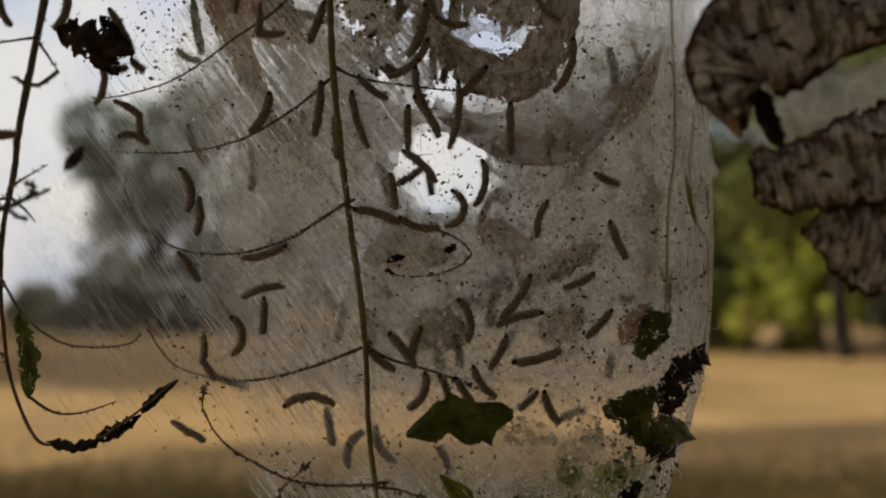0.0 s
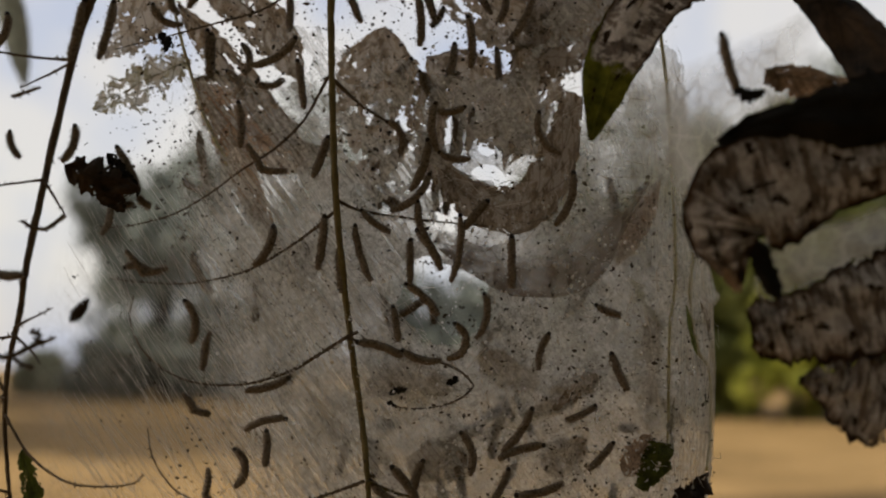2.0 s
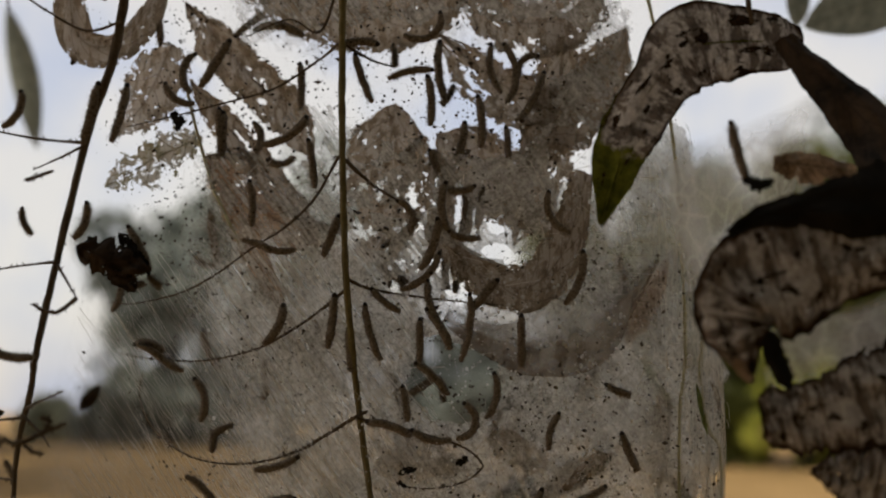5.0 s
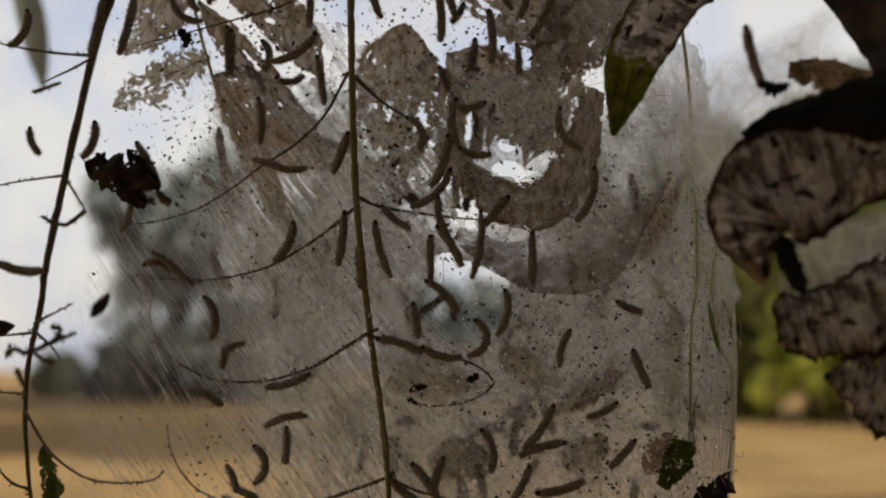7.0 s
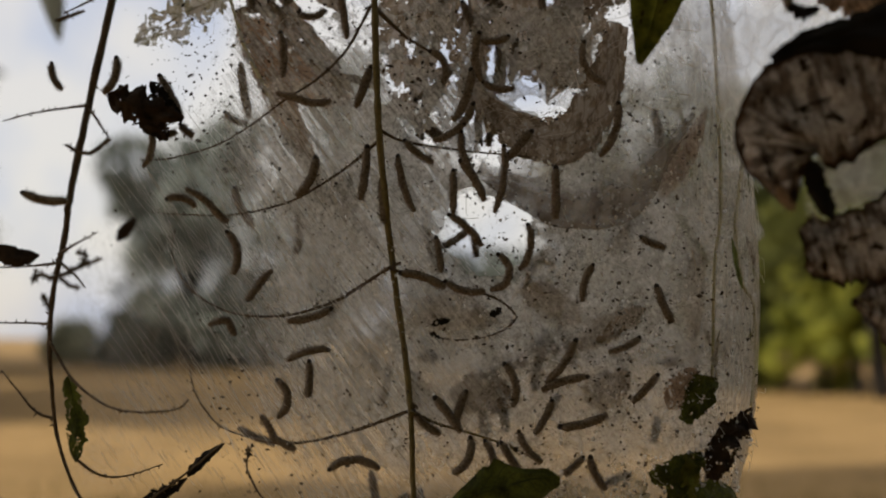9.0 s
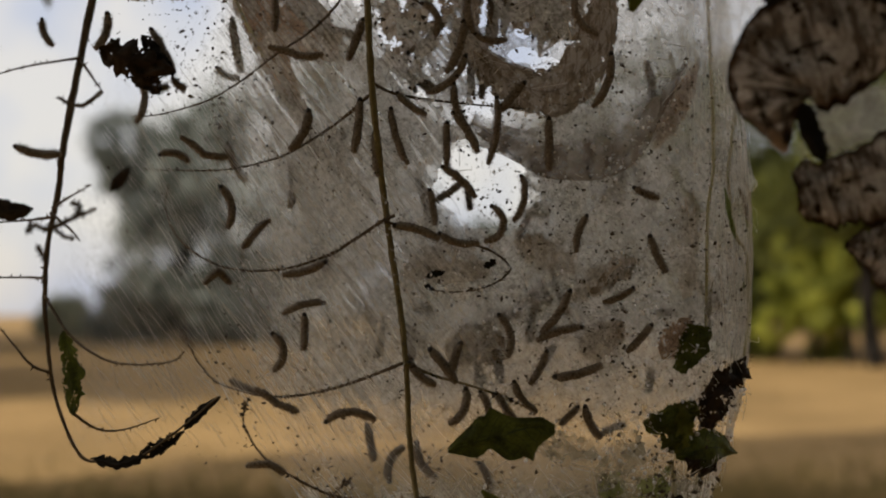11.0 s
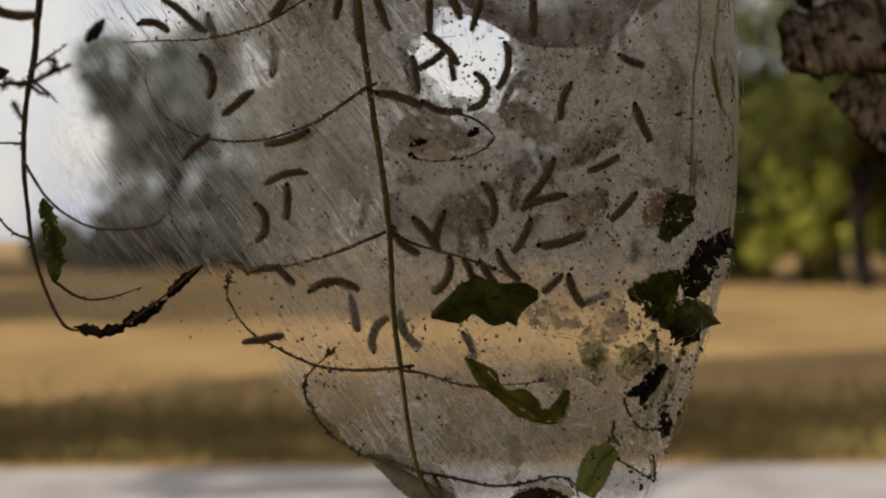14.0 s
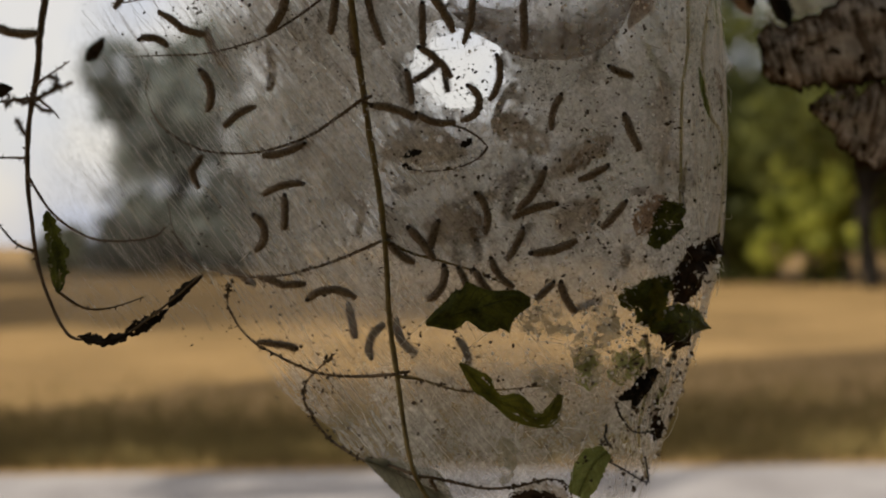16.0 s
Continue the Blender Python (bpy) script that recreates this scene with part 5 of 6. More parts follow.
G5 = [(0.102, 0.704, 1.441), (0.115, 0.709, 1.425), (0.122, 0.713, 1.418)]
c4 = [(0.1400, 0.530, 1.6695), (0.1478, 0.530, 1.6668), (0.1557, 0.530, 1.6686)]
tip2 = [(0.131, 0.518, 1.584), (0.136, 0.518, 1.577), (0.139, 0.518, 1.573)]
link = [(0.150, 0.530, 1.598), (0.153, 0.530, 1.585), (0.160, 0.530, 1.569)]
N1 = [(-0.163, 0.765, 1.728), (-0.128, 0.765, 1.695), (-0.086, 0.765, 1.668)]
c5 = [(-0.031, 0.700, 1.523), (-0.025, 0.700, 1.525), (-0.019, 0.700, 1.526)]
c6 = [(-0.032, 0.700, 1.518), (-0.029, 0.700, 1.517), (-0.026, 0.700, 1.515)]
c7 = [(0.004, 0.700, 1.528), (0.008, 0.700, 1.531), (0.011, 0.700, 1.533)]
c8 = [(-0.173, 0.700, 1.743), (-0.168, 0.700, 1.739), (-0.169, 0.700, 1.732)]
F16 = [(0.022, 0.711, 1.545), (0.041, 0.712, 1.537), (0.060, 0.714, 1.526)]
r9 = [(0.025, 0.699, 1.312), (0.044, 0.698, 1.315), (0.067, 0.699, 1.308)]


def leaves():
    pale = "curled dead leaf, pale and mined between dark veins"
    leaf("arched dead leaf with a green end, mined pale", dark_arch, 0.0235, LEAF_ARCH, 0.8, 0.0, 0.1, (5, 5), 5, 0.004, lobes=0.10,
         sides=((1.5, 13, 16, 14, 26, 22, 17, 9), (1.5, 10.5, 16, 19, 23, 20, 16, 8)))
    leaf(pale, dark_big, 0.0258, LEAF_MINED, 0.85, 0.0, 0.2, (10, -10), 9, 0.005, lobes=0.14, sides=((11, 19, 30, 26, 20, 4), (20, 21, 27, 23, 14, 2)))
    leaf(pale, dark_low, 0.024, LEAF_MINED, 0.8, 0.0, 0.2, (-12, 5), 14, 0.005, lobes=0.3, sides=((26, 26, 21, 17, 8), (25, 21, 12, 15, 9)))
    leaf("bent dark brown dead leaf, its underside black", dark_limb, 0.0165, LEAF_BURNT, 0.9, 0.0, 0.2, 0, 17, 0.003, lobes=0.12, sides=((6, 9, 14, 18, 20), (6, 9, 13, 18, 22)))
    leaf("black withered leaf over a pale mined one", dark_roof, 0.021, LEAF_BLACK, 0.9, 0.0, 0.2, 0, 18, 0.003, lobes=0.3, sides=((24, 17, 9, 5, 2), (16, 15, 9, 5, 2)))
    leaf("torn black-brown dead leaf", dark_low2, 0.016, LEAF_MINED, 0.8, 0.10, 0.2, 0, 15, 0.004, lobes=0.35, sides=((22, 20, 10, 1), (22, 20, 13, 1)))
    leaf("rust-brown dry leaf end", tip, 0.0125, LEAF_RUST, 0.8, 0.06, 0.3, 0, 16, 0.003, lobes=0.35, sides=((3, 7, 4), (5, 9, 5)))
    brown = "brown papery dead leaf rolled inside the silk nest"
    leaf(brown, P, 0.0160, LEAF_BROWN, 0.9, 0.0, 0.4, (15, -15), 21, 0.003, lobes=0.2, sides=((6, 13, 16, 14, 8), (5, 12, 15, 13, 6)))
    leaf(brown, P2, 0.026, LEAF_BROWN, 0.9, 0.09, 0.3, (10, -10), 22, 0.007, 0.5, lobes=0.25)
    leaf(brown, Q, 0.0135, LEAF_ROLL, 0.9, 0.0, 0.5, (20, -15), 23, 0.004, lobes=0.10, rib=False, sides=((8, 12, 13, 14, 8, 2), (5, 10, 16, 19, 12, 2)))
    leaf(brown, U3, 0.022, LEAF_BROWN, 0.9, 0.10, 0.4, (10, -10), 63, 0.006, 0.5, lobes=0.3)
    leaf(brown, R, 0.0165, LEAF_BROWN, 0.9, 0.1, 0.3, (20, -10), 24, 0.005, 0.5, lobes=0.3)
    leaf(brown, R2, 0.0115, LEAF_BROWN, 0.9, 0.1, 0.4, 15, 25, 0.004, 0.5, lobes=0.3)
    leaf(brown, S, 0.026, LEAF_BROWN, 0.9, 0.14, 0.4, (-15, 20), 26, 0.005, 0.6, lobes=0.3)
    leaf(brown, T, 0.029, LEAF_BROWN, 0.7, 0.27, 0.3, (10, -5), 27, 0.006, 0.5, lobes=0.25)
    leaf(brown, T2, 0.011, LEAF_BROWN, 0.9, 0.22, 0.3, 10, 28, 0.005, 0.5, lobes=0.3)
    leaf(brown, U, 0.020, LEAF_BROWN, 0.9, 0.18, 0.5, (20, -15), 29, 0.005, 0.5, lobes=0.3)
    leaf(brown, U2, 0.022, LEAF_BROWN, 0.9, 0.2, 0.4, (0, 15), 30, 0.005, 0.5, lobes=0.3)
    leaf(brown, M2, 0.018, LEAF_BROWN, 0.9, 0.2, 0.4, (10, -10), 62, 0.006, 0.5, lobes=0.3)
    leaf("looped brown dead leaf above the nest", V, 0.012, LEAF_BROWN, 0.9, 0.0, 0.5, 20, 31, 0.003, 0.6)
    leaf("black leaf crumb hanging in silk", c4, 0.0030, LEAF_BLACK, 0.8, 0.0, 0.3, 0, 81, 0.001, 0.4, lobes=0.8)
    for i, (pts, w) in enumerate(((c5, 0.0018), (c6, 0.0014), (c7, 0.0020), (c8, 0.0032))):
        leaf("black leaf crumb stuck in the silk", pts, w, LEAF_BLACK, 0.8, 0.0, 0.3, 0, 130 + i, 0.001, 0.4, rib=False, lobes=0.9)
    leaf("rust-brown pointed end of a dead leaf", tip2, 0.0028, LEAF_RUST, 0.8, 0.0, 0.3, 0, 82, 0.001, 0.3, lobes=0.4)
    leaf("black withered leaf stalk with shreds", link, 0.0050, LEAF_BLACK, 0.8, 0.0, 0.3, 0, 83, 0.001, 0.6, lobes=0.5)
    leaf(brown, N1, 0.017, LEAF_PALE, 0.9, 0.16, 0.4, (10, -10), 85, 0.005, 0.5, lobes=0.3)
    leaf("brown dead leaf, its side eaten away", W, 0.021, LEAF_THIN, 0.6, 0.25, 0.2, 0, 32, 0.003, lobes=0.35)
    leaf("grey-green leaf eaten ragged", W2, 0.016, LEAF_OLIVE, 0.8, 0.45, 0.2, 0, 33, 0.003, 0.4, lobes=0.5)
    leaf("long beige dead leaf inside the silk", X, 0.010, LEAF_PALE, 0.8, 0.08, 0.4, 15, 34, 0.003)
    leaf("narrow beige dead leaf in the silk", Y, 0.008, LEAF_PALE, 1.4, 0.1, 0.4, 10, 35, 0.002)
    leaf("brown leaf patch matted in silk", Z, 0.013, LEAF_BROWN, 0.9, 0.25, 0.3, 0, 36, 0.003)
    leaf("grey-green leaf behind the nest", far1, 0.030, LEAF_GREY, 0.8, 0.0, 0.2, 10, 37)
    leaf("grey-green leaf behind the nest", far2, 0.012, LEAF_GREY, 0.8, 0.0, 0.2, 10, 38)
    leaf("grey-green leaf behind the nest", far3, 0.020, LEAF_GREY, 1.0, 0.0, 0.2, 10, 39)
    leaf("green leaf with an eaten margin", green1, 0.0135, LEAF_GREEN, 0.9, 0.0, 0.2, 0, 41, 0.002, lobes=0.16,
         sides=((1, 5.5, 10, 13.5, 14.5, 9, 5, 5.5, 2), (1.5, 5.5, 8.5, 6, 14, 16, 18.5, 10, 3)))
    leaf("crescent remains of a green leaf", green2, 0.0125, LEAF_OLIVE_LIVE, 1.7, 0.05, 0.2, 0, 42, 0.002, lobes=0.18,
         sides=((0.6, 7.5, 3.5, 9, 4, 4.5, 1), (0.8, 4.5, 3.5, 8, 4.5, 6.5, 2)))
    leaf("dark green leaf shred on the silk margin", r1, 0.0125, LEAF_GREEN, 0.9, 0.04, 0.2, 0, 43, 0.002, lobes=0.3, sides=((8, 9, 4), (6, 9, 3)))
    leaf("wilted black-brown leaf on the silk margin", r2, 0.013, LEAF_BURNT, 0.9, 0.06, 0.2, 0, 44, 0.003, lobes=0.35, sides=((3, 9, 10, 4), (3, 7, 8, 4)))
    leaf("dark green leaf shred on the silk margin", r3, 0.0125, LEAF_GREEN, 0.9, 0.06, 0.2, 0, 45, 0.002, lobes=0.35, sides=((5, 8, 3), (5, 7, 3)))
    leaf("folded dark green leaf with a pointed tip", r4, 0.0125, LEAF_GREEN, 0.7, 0.02, 0.3, 0, 46, 0.002, lobes=0.18, sides=((2, 11, 9, 0.5), (2, 9, 13, 0.5)))
    leaf("black-brown leaf shred hanging in the silk", r5, 0.006, LEAF_BLACK, 0.7, 0.0, 0.3, 0, 47, 0.002, lobes=0.3, sides=((3, 5, 1), (2, 5, 1)))
    leaf("thin green leaf skin held in the silk", r6, 0.0125, LEAF_SKIN_GREEN, 0.9, 0.12, 0.1, 0, 48, 0.002, lobes=0.4, sides=((5, 9, 4), (6, 10, 5)))
    leaf("pale green leaf held in the silk", r7, 0.013, LEAF_FRESH, 1.0, 0.0, 0.1, 0, 49, 0.002, lobes=0.15, sides=((4, 9, 7), (5, 10, 6)))
    leaf("thin green leaf skin held in the silk", r8, 0.009, LEAF_SKIN_GREEN, 0.9, 0.35, 0.1, 0, 50, 0.002, 0.5, lobes=0.5)
    leaf("dark olive leaf edge under the nest", r9, 0.005, LEAF_BURNT, 0.9, 0.15, 0.4, 0, 140, 0.002, 0.5, lobes=0.5)
    leaf("hanging dark green leaf, eaten ragged", l1, 0.0056, LEAF_GREEN, 0.8, 0.05, 0.2, 0, 51, 0.002, 0.6, lobes=0.6)
    leaf("black shred of an eaten leaf", l2, 0.0040, LEAF_BLACK, 0.8, 0.02, 0.2, 0, 52, 0.001, 0.3, lobes=0.6)
    leaf("black shred of an eaten leaf", l3, 0.0030, LEAF_BLACK, 0.8, 0.0, 0.2, 0, 53, 0.001, 0.1, lobes=0.5)
    leaf("black shred of an eaten leaf", l5, 0.0030, LEAF_BLACK, 0.8, 0.0, 0.2, 0, 64, 0.001, 0.6, lobes=0.9)
    leaf("small dangling leaf flake", l4, 0.003, LEAF_BURNT, 0.8, 0.1, 0.2, 0, 54, 0.001)
    leaf("dark crumpled leaf clump caught in silk", c1, 0.0095, LEAF_BURNT, 0.7, 0.07, 0.5, 0, 55, 0.004, 0.3, lobes=0.6)
    leaf("dark crumpled leaf clump caught in silk", c2, 0.007, LEAF_BURNT, 0.8, 0.07, 0.5, 20, 56, 0.004, 0.3, lobes=0.6)
    leaf("dark crumpled leaf clump caught in silk", c3, 0.004, LEAF_BLACK, 0.8, 0.1, 0.5, 0, 57, 0.002, 0.3, lobes=0.6)
    leaf("folded grey leaf with a toothed edge", b1, 0.012, LEAF_GREY, 0.9, 0.0, 0.5, 20, 58, 0.001, lobes=0.18, sides=((1, 8, 12, 11, 3), (1, 7, 12, 11, 3)))
    leaf("brown leaf crumpled under the nest", b2, 0.007, LEAF_BROWN, 0.9, 0.2, 0.4, 0, 59, 0.003, 0.4, lobes=0.5)
    leaf("curled rust-brown leaf on the outer stem", e1, 0.0052, LEAF_BURNT, 0.7, 0.0, 0.3, 0, 60, 0.001, 0.2, lobes=0.2)

    dark = "wilted dark shred stuck to the silk margin"
    leaf(dark, G1, 0.007, LEAF_BURNT, 0.9, 0.1, 0.3, 0, 71, 0.002, 0.4, lobes=0.8)
    leaf("black shred of an eaten leaf", G2, 0.003, LEAF_BLACK, 0.9, 0.0, 0.3, 0, 72, 0.001, 0.2, lobes=0.4)
    leaf("olive leaf shred stuck to the silk margin", G3, 0.007, LEAF_LIME, 0.9, 0.12, 0.3, 0, 73, 0.002, 0.4, lobes=0.8)
    leaf(dark, G4, 0.007, LEAF_BURNT, 0.9, 0.1, 0.3, 0, 74, 0.002, 0.4, lobes=0.8)
    leaf("olive leaf shred stuck to the silk margin", G5, 0.006, LEAF_GREEN, 0.9, 0.15, 0.3, 0, 75, 0.002, 0.4, lobes=0.8)
    # fragments felted into the silk
    for i, (pts, w, mat, label) in enumerate((
            (F1, 0.008, LEAF_BROWN, "brown leaf fragment matted in silk"), (F2, 0.006, LEAF_BROWN, "brown leaf fragment matted in silk"),
            (F3, 0.011, LEAF_BROWN, "brown leaf fragment matted in silk"), (F4, 0.009, LEAF_PALE, "beige leaf fragment matted in silk"),
            (F5, 0.0014, LEAF_FRESH, "small green leaf strip in the silk margin"),
            (F7, 0.009, LEAF_SKIN, "thin grey leaf skin held in the silk"), (F8, 0.010, LEAF_SKIN, "thin grey leaf skin held in the silk"),
            (F9, 0.008, LEAF_SKIN, "thin grey leaf skin held in the silk"), (F10, 0.007, LEAF_SKIN, "pale leaf skin held in the silk"),
            (F11, 0.0042, LEAF_BURNT, "black leaf crumb held in the silk"), (F12, 0.006, LEAF_SKIN, "pale leaf skin held in the silk"),
            (F13, 0.012, LEAF_BROWN, "brown leaf fragment matted in silk"), (F14, 0.007, LEAF_SKIN, "thin grey leaf skin held in the silk"),
            (F16, 0.010, LEAF_BROWN, "brown leaf fragment matted in silk"))):
        leaf(label, pts, w, mat, 0.9, 0.24 if w > 0.004 else 0.0, 0.1, 0, 200 + i, 0.002, 0.5, rib=False, lobes=0.5 if w > 0.004 else 0.12)


leaves()


def margin_litter():
    """Narrow shreds of leaf and stalk bound into the outer margin of the silk."""
    rnd = random.Random(12)
    kinds = ((LEAF_OLIVE, "olive leaf shred bound in the silk margin"), (LEAF_BROWN, "brown leaf shred bound in the silk margin"), (LEAF_SKIN_GREEN, "thin green leaf skin bound in the silk margin"))
    for i in range(15):
        z = rnd.uniform(1.36, 1.66)
        x = interp(z, BAG)[1] - rnd.uniform(0.006, 0.05)
        lean, n = rnd.gauss(-0.1, 0.5), rnd.uniform(0.012, 0.035)
        line = []
        for k in (-0.5, 0.0, 0.5):
            px, pz = x + lean * n * k + 0.003 * rnd.uniform(-1, 1), z - n * k
            px = min(px, interp(pz, BAG)[1] - 0.003)
            line.append((px, bag_depth(px, pz) + (0.002 if i % 2 else -0.006), pz))
        mat, label = kinds[i % 3]
        leaf(label, line, rnd.uniform(0.0010, 0.0026), mat, 0.9, 0.1, 0.3, rnd.uniform(-20, 20), 300 + i, 0.002, 0.4, rib=False, group="shreds in the silk margin", lobes=0.5)


margin_litter()

# ---- caterpillars ----


def caterpillar(x, y, z, length, angle, bend, seed=None):
    """Hairy larva, length in mm, bent by that many degrees over its length, in the plane of the silk."""
    seed = seed if seed is not None else int(abs(x * 7919 + z * 104729) * 1000) % 9973
    rnd = random.Random(seed)
    ob = thing("caterpillar", "brown hairy caterpillar clinging to the silk nest", "caterpillar", "caterpillars on the nest", (x, y, z))
    ob.rotation_euler = (0, -radians(angle), 0)
    total, turn = length / 1000, radians(bend)
    n = 34
    spine = []
    a, p = -turn / 2, Vector((0, 0, 0))
    for i in range(n + 1):
        spine.append(p.copy())
        w = a + turn * i / n + 0.10 * math.sin(i * 0.55 + seed)
        p += Vector((math.cos(w), 0, math.sin(w))) * total / n
    mid = spine[n // 2].copy()
    spine = [q - mid for q in spine]
    r = 0.0026 * rnd.uniform(0.88, 1.12) * min(1.0, 0.55 + 0.45 * total / 0.026)

    def girth(u):
        return r * (0.45 + 0.55 * min(1, u * 7) ** 0.6) * (1 - 0.45 * max(0, u - 0.8) / 0.2) * (0.74 + 0.31 * abs(math.sin(u * math.pi * 12)))
    bm = bmesh.new()
    tube(bm, spine, girth, 9)
    part("body", bm, SKIN, ob)
    bm = bmesh.new()
    way = (spine[0] - spine[2]).normalized()
    tube(bm, [spine[0] + way * k * r for k in (-0.3, 0.1, 0.5, 0.8)], lambda u: r * (0.55, 0.66, 0.55, 0.25)[min(3, round(u * 3))], 8)
    part("head", bm, HEAD, ob)
    bm = bmesh.new()
    for i in range(1, n):
        t = (spine[i + 1] - spine[i - 1]).normalized()
        e = Vector((-t.z, 0, t.x))
        for _ in range(10):
            w = rnd.uniform(0, 6.3)
            out = e * math.cos(w) + Vector((0, 1, 0)) * math.sin(w) + t * rnd.uniform(-0.5, 0.5)
            spike(bm, spine[i] + out * r * 0.7, out * rnd.uniform(0.0011, 0.0030), 0.00015)
    part("fur", bm, HAIR, ob, "fine brown bristles")
    return ob


caterpillar(-0.182, 0.672, 1.655, 29, -62, -12)
caterpillar(-0.173, 0.672, 1.635, 10, -40, 30)
caterpillar(-0.184, 0.672, 1.633, 11, 10, 40)
caterpillar(-0.191, 0.739, 1.810, 23, -83, -9)
caterpillar(-0.147, 0.703, 1.775, 34, -120, 1)
caterpillar(-0.173, 0.730, 1.777, 30, -92, 109)
caterpillar(-0.172, 0.709, 1.754, 25, -32, 87)
caterpillar(-0.182, 0.620, 1.723, 33, -104, -13)
caterpillar(-0.199, 0.620, 1.723, 35, -102, -4)
caterpillar(-0.238, 0.731, 1.792, 20, 30, -65)
caterpillar(-0.279, 0.731, 1.751, 28, -118, -81)
caterpillar(-0.147, 0.725, 1.736, 31, -86, 1)
caterpillar(-0.094, 0.718, 1.764, 30, -90, -15)
caterpillar(-0.100, 0.697, 1.727, 34, -150, -62)
caterpillar(-0.120, 0.721, 1.732, 21, -90, -93)
caterpillar(-0.084, 0.696, 1.710, 30, -82, -4)
caterpillar(-0.129, 0.722, 1.807, 23, 38, -16)
caterpillar(-0.108, 0.719, 1.805, 33, -11, -71)
caterpillar(-0.058, 0.695, 1.787, 26, -175, 37)
caterpillar(-0.054, 0.695, 1.763, 32, -70, 12)
caterpillar(-0.012, 0.695, 1.790, 35, -152, -146)
caterpillar(-0.025, 0.695, 1.768, 28, -167, 34)
caterpillar(-0.011, 0.695, 1.749, 31, -88, -21)
caterpillar(-0.007, 0.717, 1.773, 40, -83, 33)
caterpillar(-0.001, 0.738, 1.763, 15, -124, -37)
caterpillar(0.026, 0.719, 1.775, 33, -77, 57)
caterpillar(0.042, 0.720, 1.773, 42, -90, -79)
caterpillar(0.046, 0.721, 1.782, 22, -128, 124)
caterpillar(0.053, 0.722, 1.757, 37, -119, -28)
caterpillar(0.020, 0.696, 1.736, 32, -88, -21)
caterpillar(0.008, 0.718, 1.729, 23, -103, -22)
caterpillar(0.037, 0.720, 1.727, 22, -87, -13)
caterpillar(-0.025, 0.717, 1.723, 21, -131, -2)
caterpillar(-0.036, 0.738, 1.790, 15, -86, -16)
caterpillar(-0.272, 0.731, 1.679, 19, -65, 59)
caterpillar(-0.233, 0.731, 1.679, 25, -111, -61)
caterpillar(-0.210, 0.738, 1.638, 33, -94, -71)
caterpillar(-0.150, 0.727, 1.669, 34, -80, 10)
caterpillar(-0.121, 0.700, 1.686, 28, -88, -24)
caterpillar(-0.160, 0.751, 1.655, 17, -22, 67)
caterpillar(-0.100, 0.740, 1.687, 23, -29, -18)
caterpillar(-0.072, 0.696, 1.665, 26, -111, -8)
caterpillar(-0.023, 0.695, 1.679, 24, -73, -109)
caterpillar(-0.030, 0.717, 1.664, 16, -135, -61)
caterpillar(-0.010, 0.695, 1.659, 33, -110, -35)
caterpillar(-0.015, 0.695, 1.640, 34, -139, -64)
caterpillar(-0.040, 0.717, 1.644, 16, -63, -26)
caterpillar(-0.030, 0.717, 1.644, 16, -45, 21)
caterpillar(-0.005, 0.695, 1.683, 30, -86, 46)
caterpillar(0.009, 0.695, 1.664, 20, -9, 59)
caterpillar(0.007, 0.696, 1.693, 17, -173, -53)
caterpillar(0.012, 0.718, 1.680, 29, -90, -49)
caterpillar(0.062, 0.701, 1.678, 32, -61, 97)
caterpillar(0.079, 0.702, 1.639, 35, -111, -50)
caterpillar(0.110, 0.731, 1.640, 33, -85, -24)
caterpillar(-0.003, 0.717, 1.644, 19, -87, 10)
caterpillar(0.004, 0.717, 1.642, 19, -90, -24)
caterpillar(0.021, 0.696, 1.630, 22, -129, 7)
caterpillar(0.012, 0.695, 1.609, 41, -99, -32)
caterpillar(-0.012, 0.695, 1.625, 26, -74, 44)
caterpillar(-0.005, 0.695, 1.609, 28, -60, -23)
caterpillar(-0.018, 0.695, 1.601, 27, -90, 0)
caterpillar(-0.048, 0.695, 1.606, 35, -73, 24)
caterpillar(-0.071, 0.696, 1.613, 32, -97, -12)
caterpillar(-0.084, 0.719, 1.601, 32, -97, 4)
caterpillar(-0.104, 0.699, 1.610, 27, -118, -51)
caterpillar(0.043, 0.697, 1.601, 31, -90, 0)
caterpillar(-0.039, 0.695, 1.625, 22, -37, 32)
caterpillar(-0.060, 0.696, 1.596, 26, -86, 1)
caterpillar(-0.113, 0.723, 1.580, 27, -92, -44)
caterpillar(-0.096, 0.720, 1.603, 19, -47, 25)
caterpillar(-0.073, 0.740, 1.580, 28, -48, -1)
caterpillar(-0.031, 0.717, 1.569, 29, -74, -13)
caterpillar(0.142, 0.545, 1.685, 30, -76, 12)
caterpillar(-0.187, 0.726, 1.602, 20, -18, -74)
caterpillar(-0.150, 0.713, 1.567, 28, -83, -77)
caterpillar(-0.156, 0.754, 1.598, 28, -62, 38)
caterpillar(-0.104, 0.702, 1.527, 27, -165, -34)
caterpillar(-0.091, 0.721, 1.534, 14, -126, 37)
caterpillar(-0.026, 0.695, 1.564, 21, -82, -9)
caterpillar(-0.009, 0.695, 1.580, 27, -45, -36)
caterpillar(-0.017, 0.717, 1.575, 20, -147, -23)
caterpillar(-0.005, 0.738, 1.573, 15, -82, -2)
caterpillar(0.028, 0.696, 1.568, 29, -103, -65)
caterpillar(0.015, 0.695, 1.552, 30, -107, -163)
caterpillar(0.030, 0.718, 1.558, 26, -119, 40)
caterpillar(0.039, 0.739, 1.563, 14, -4, -53)
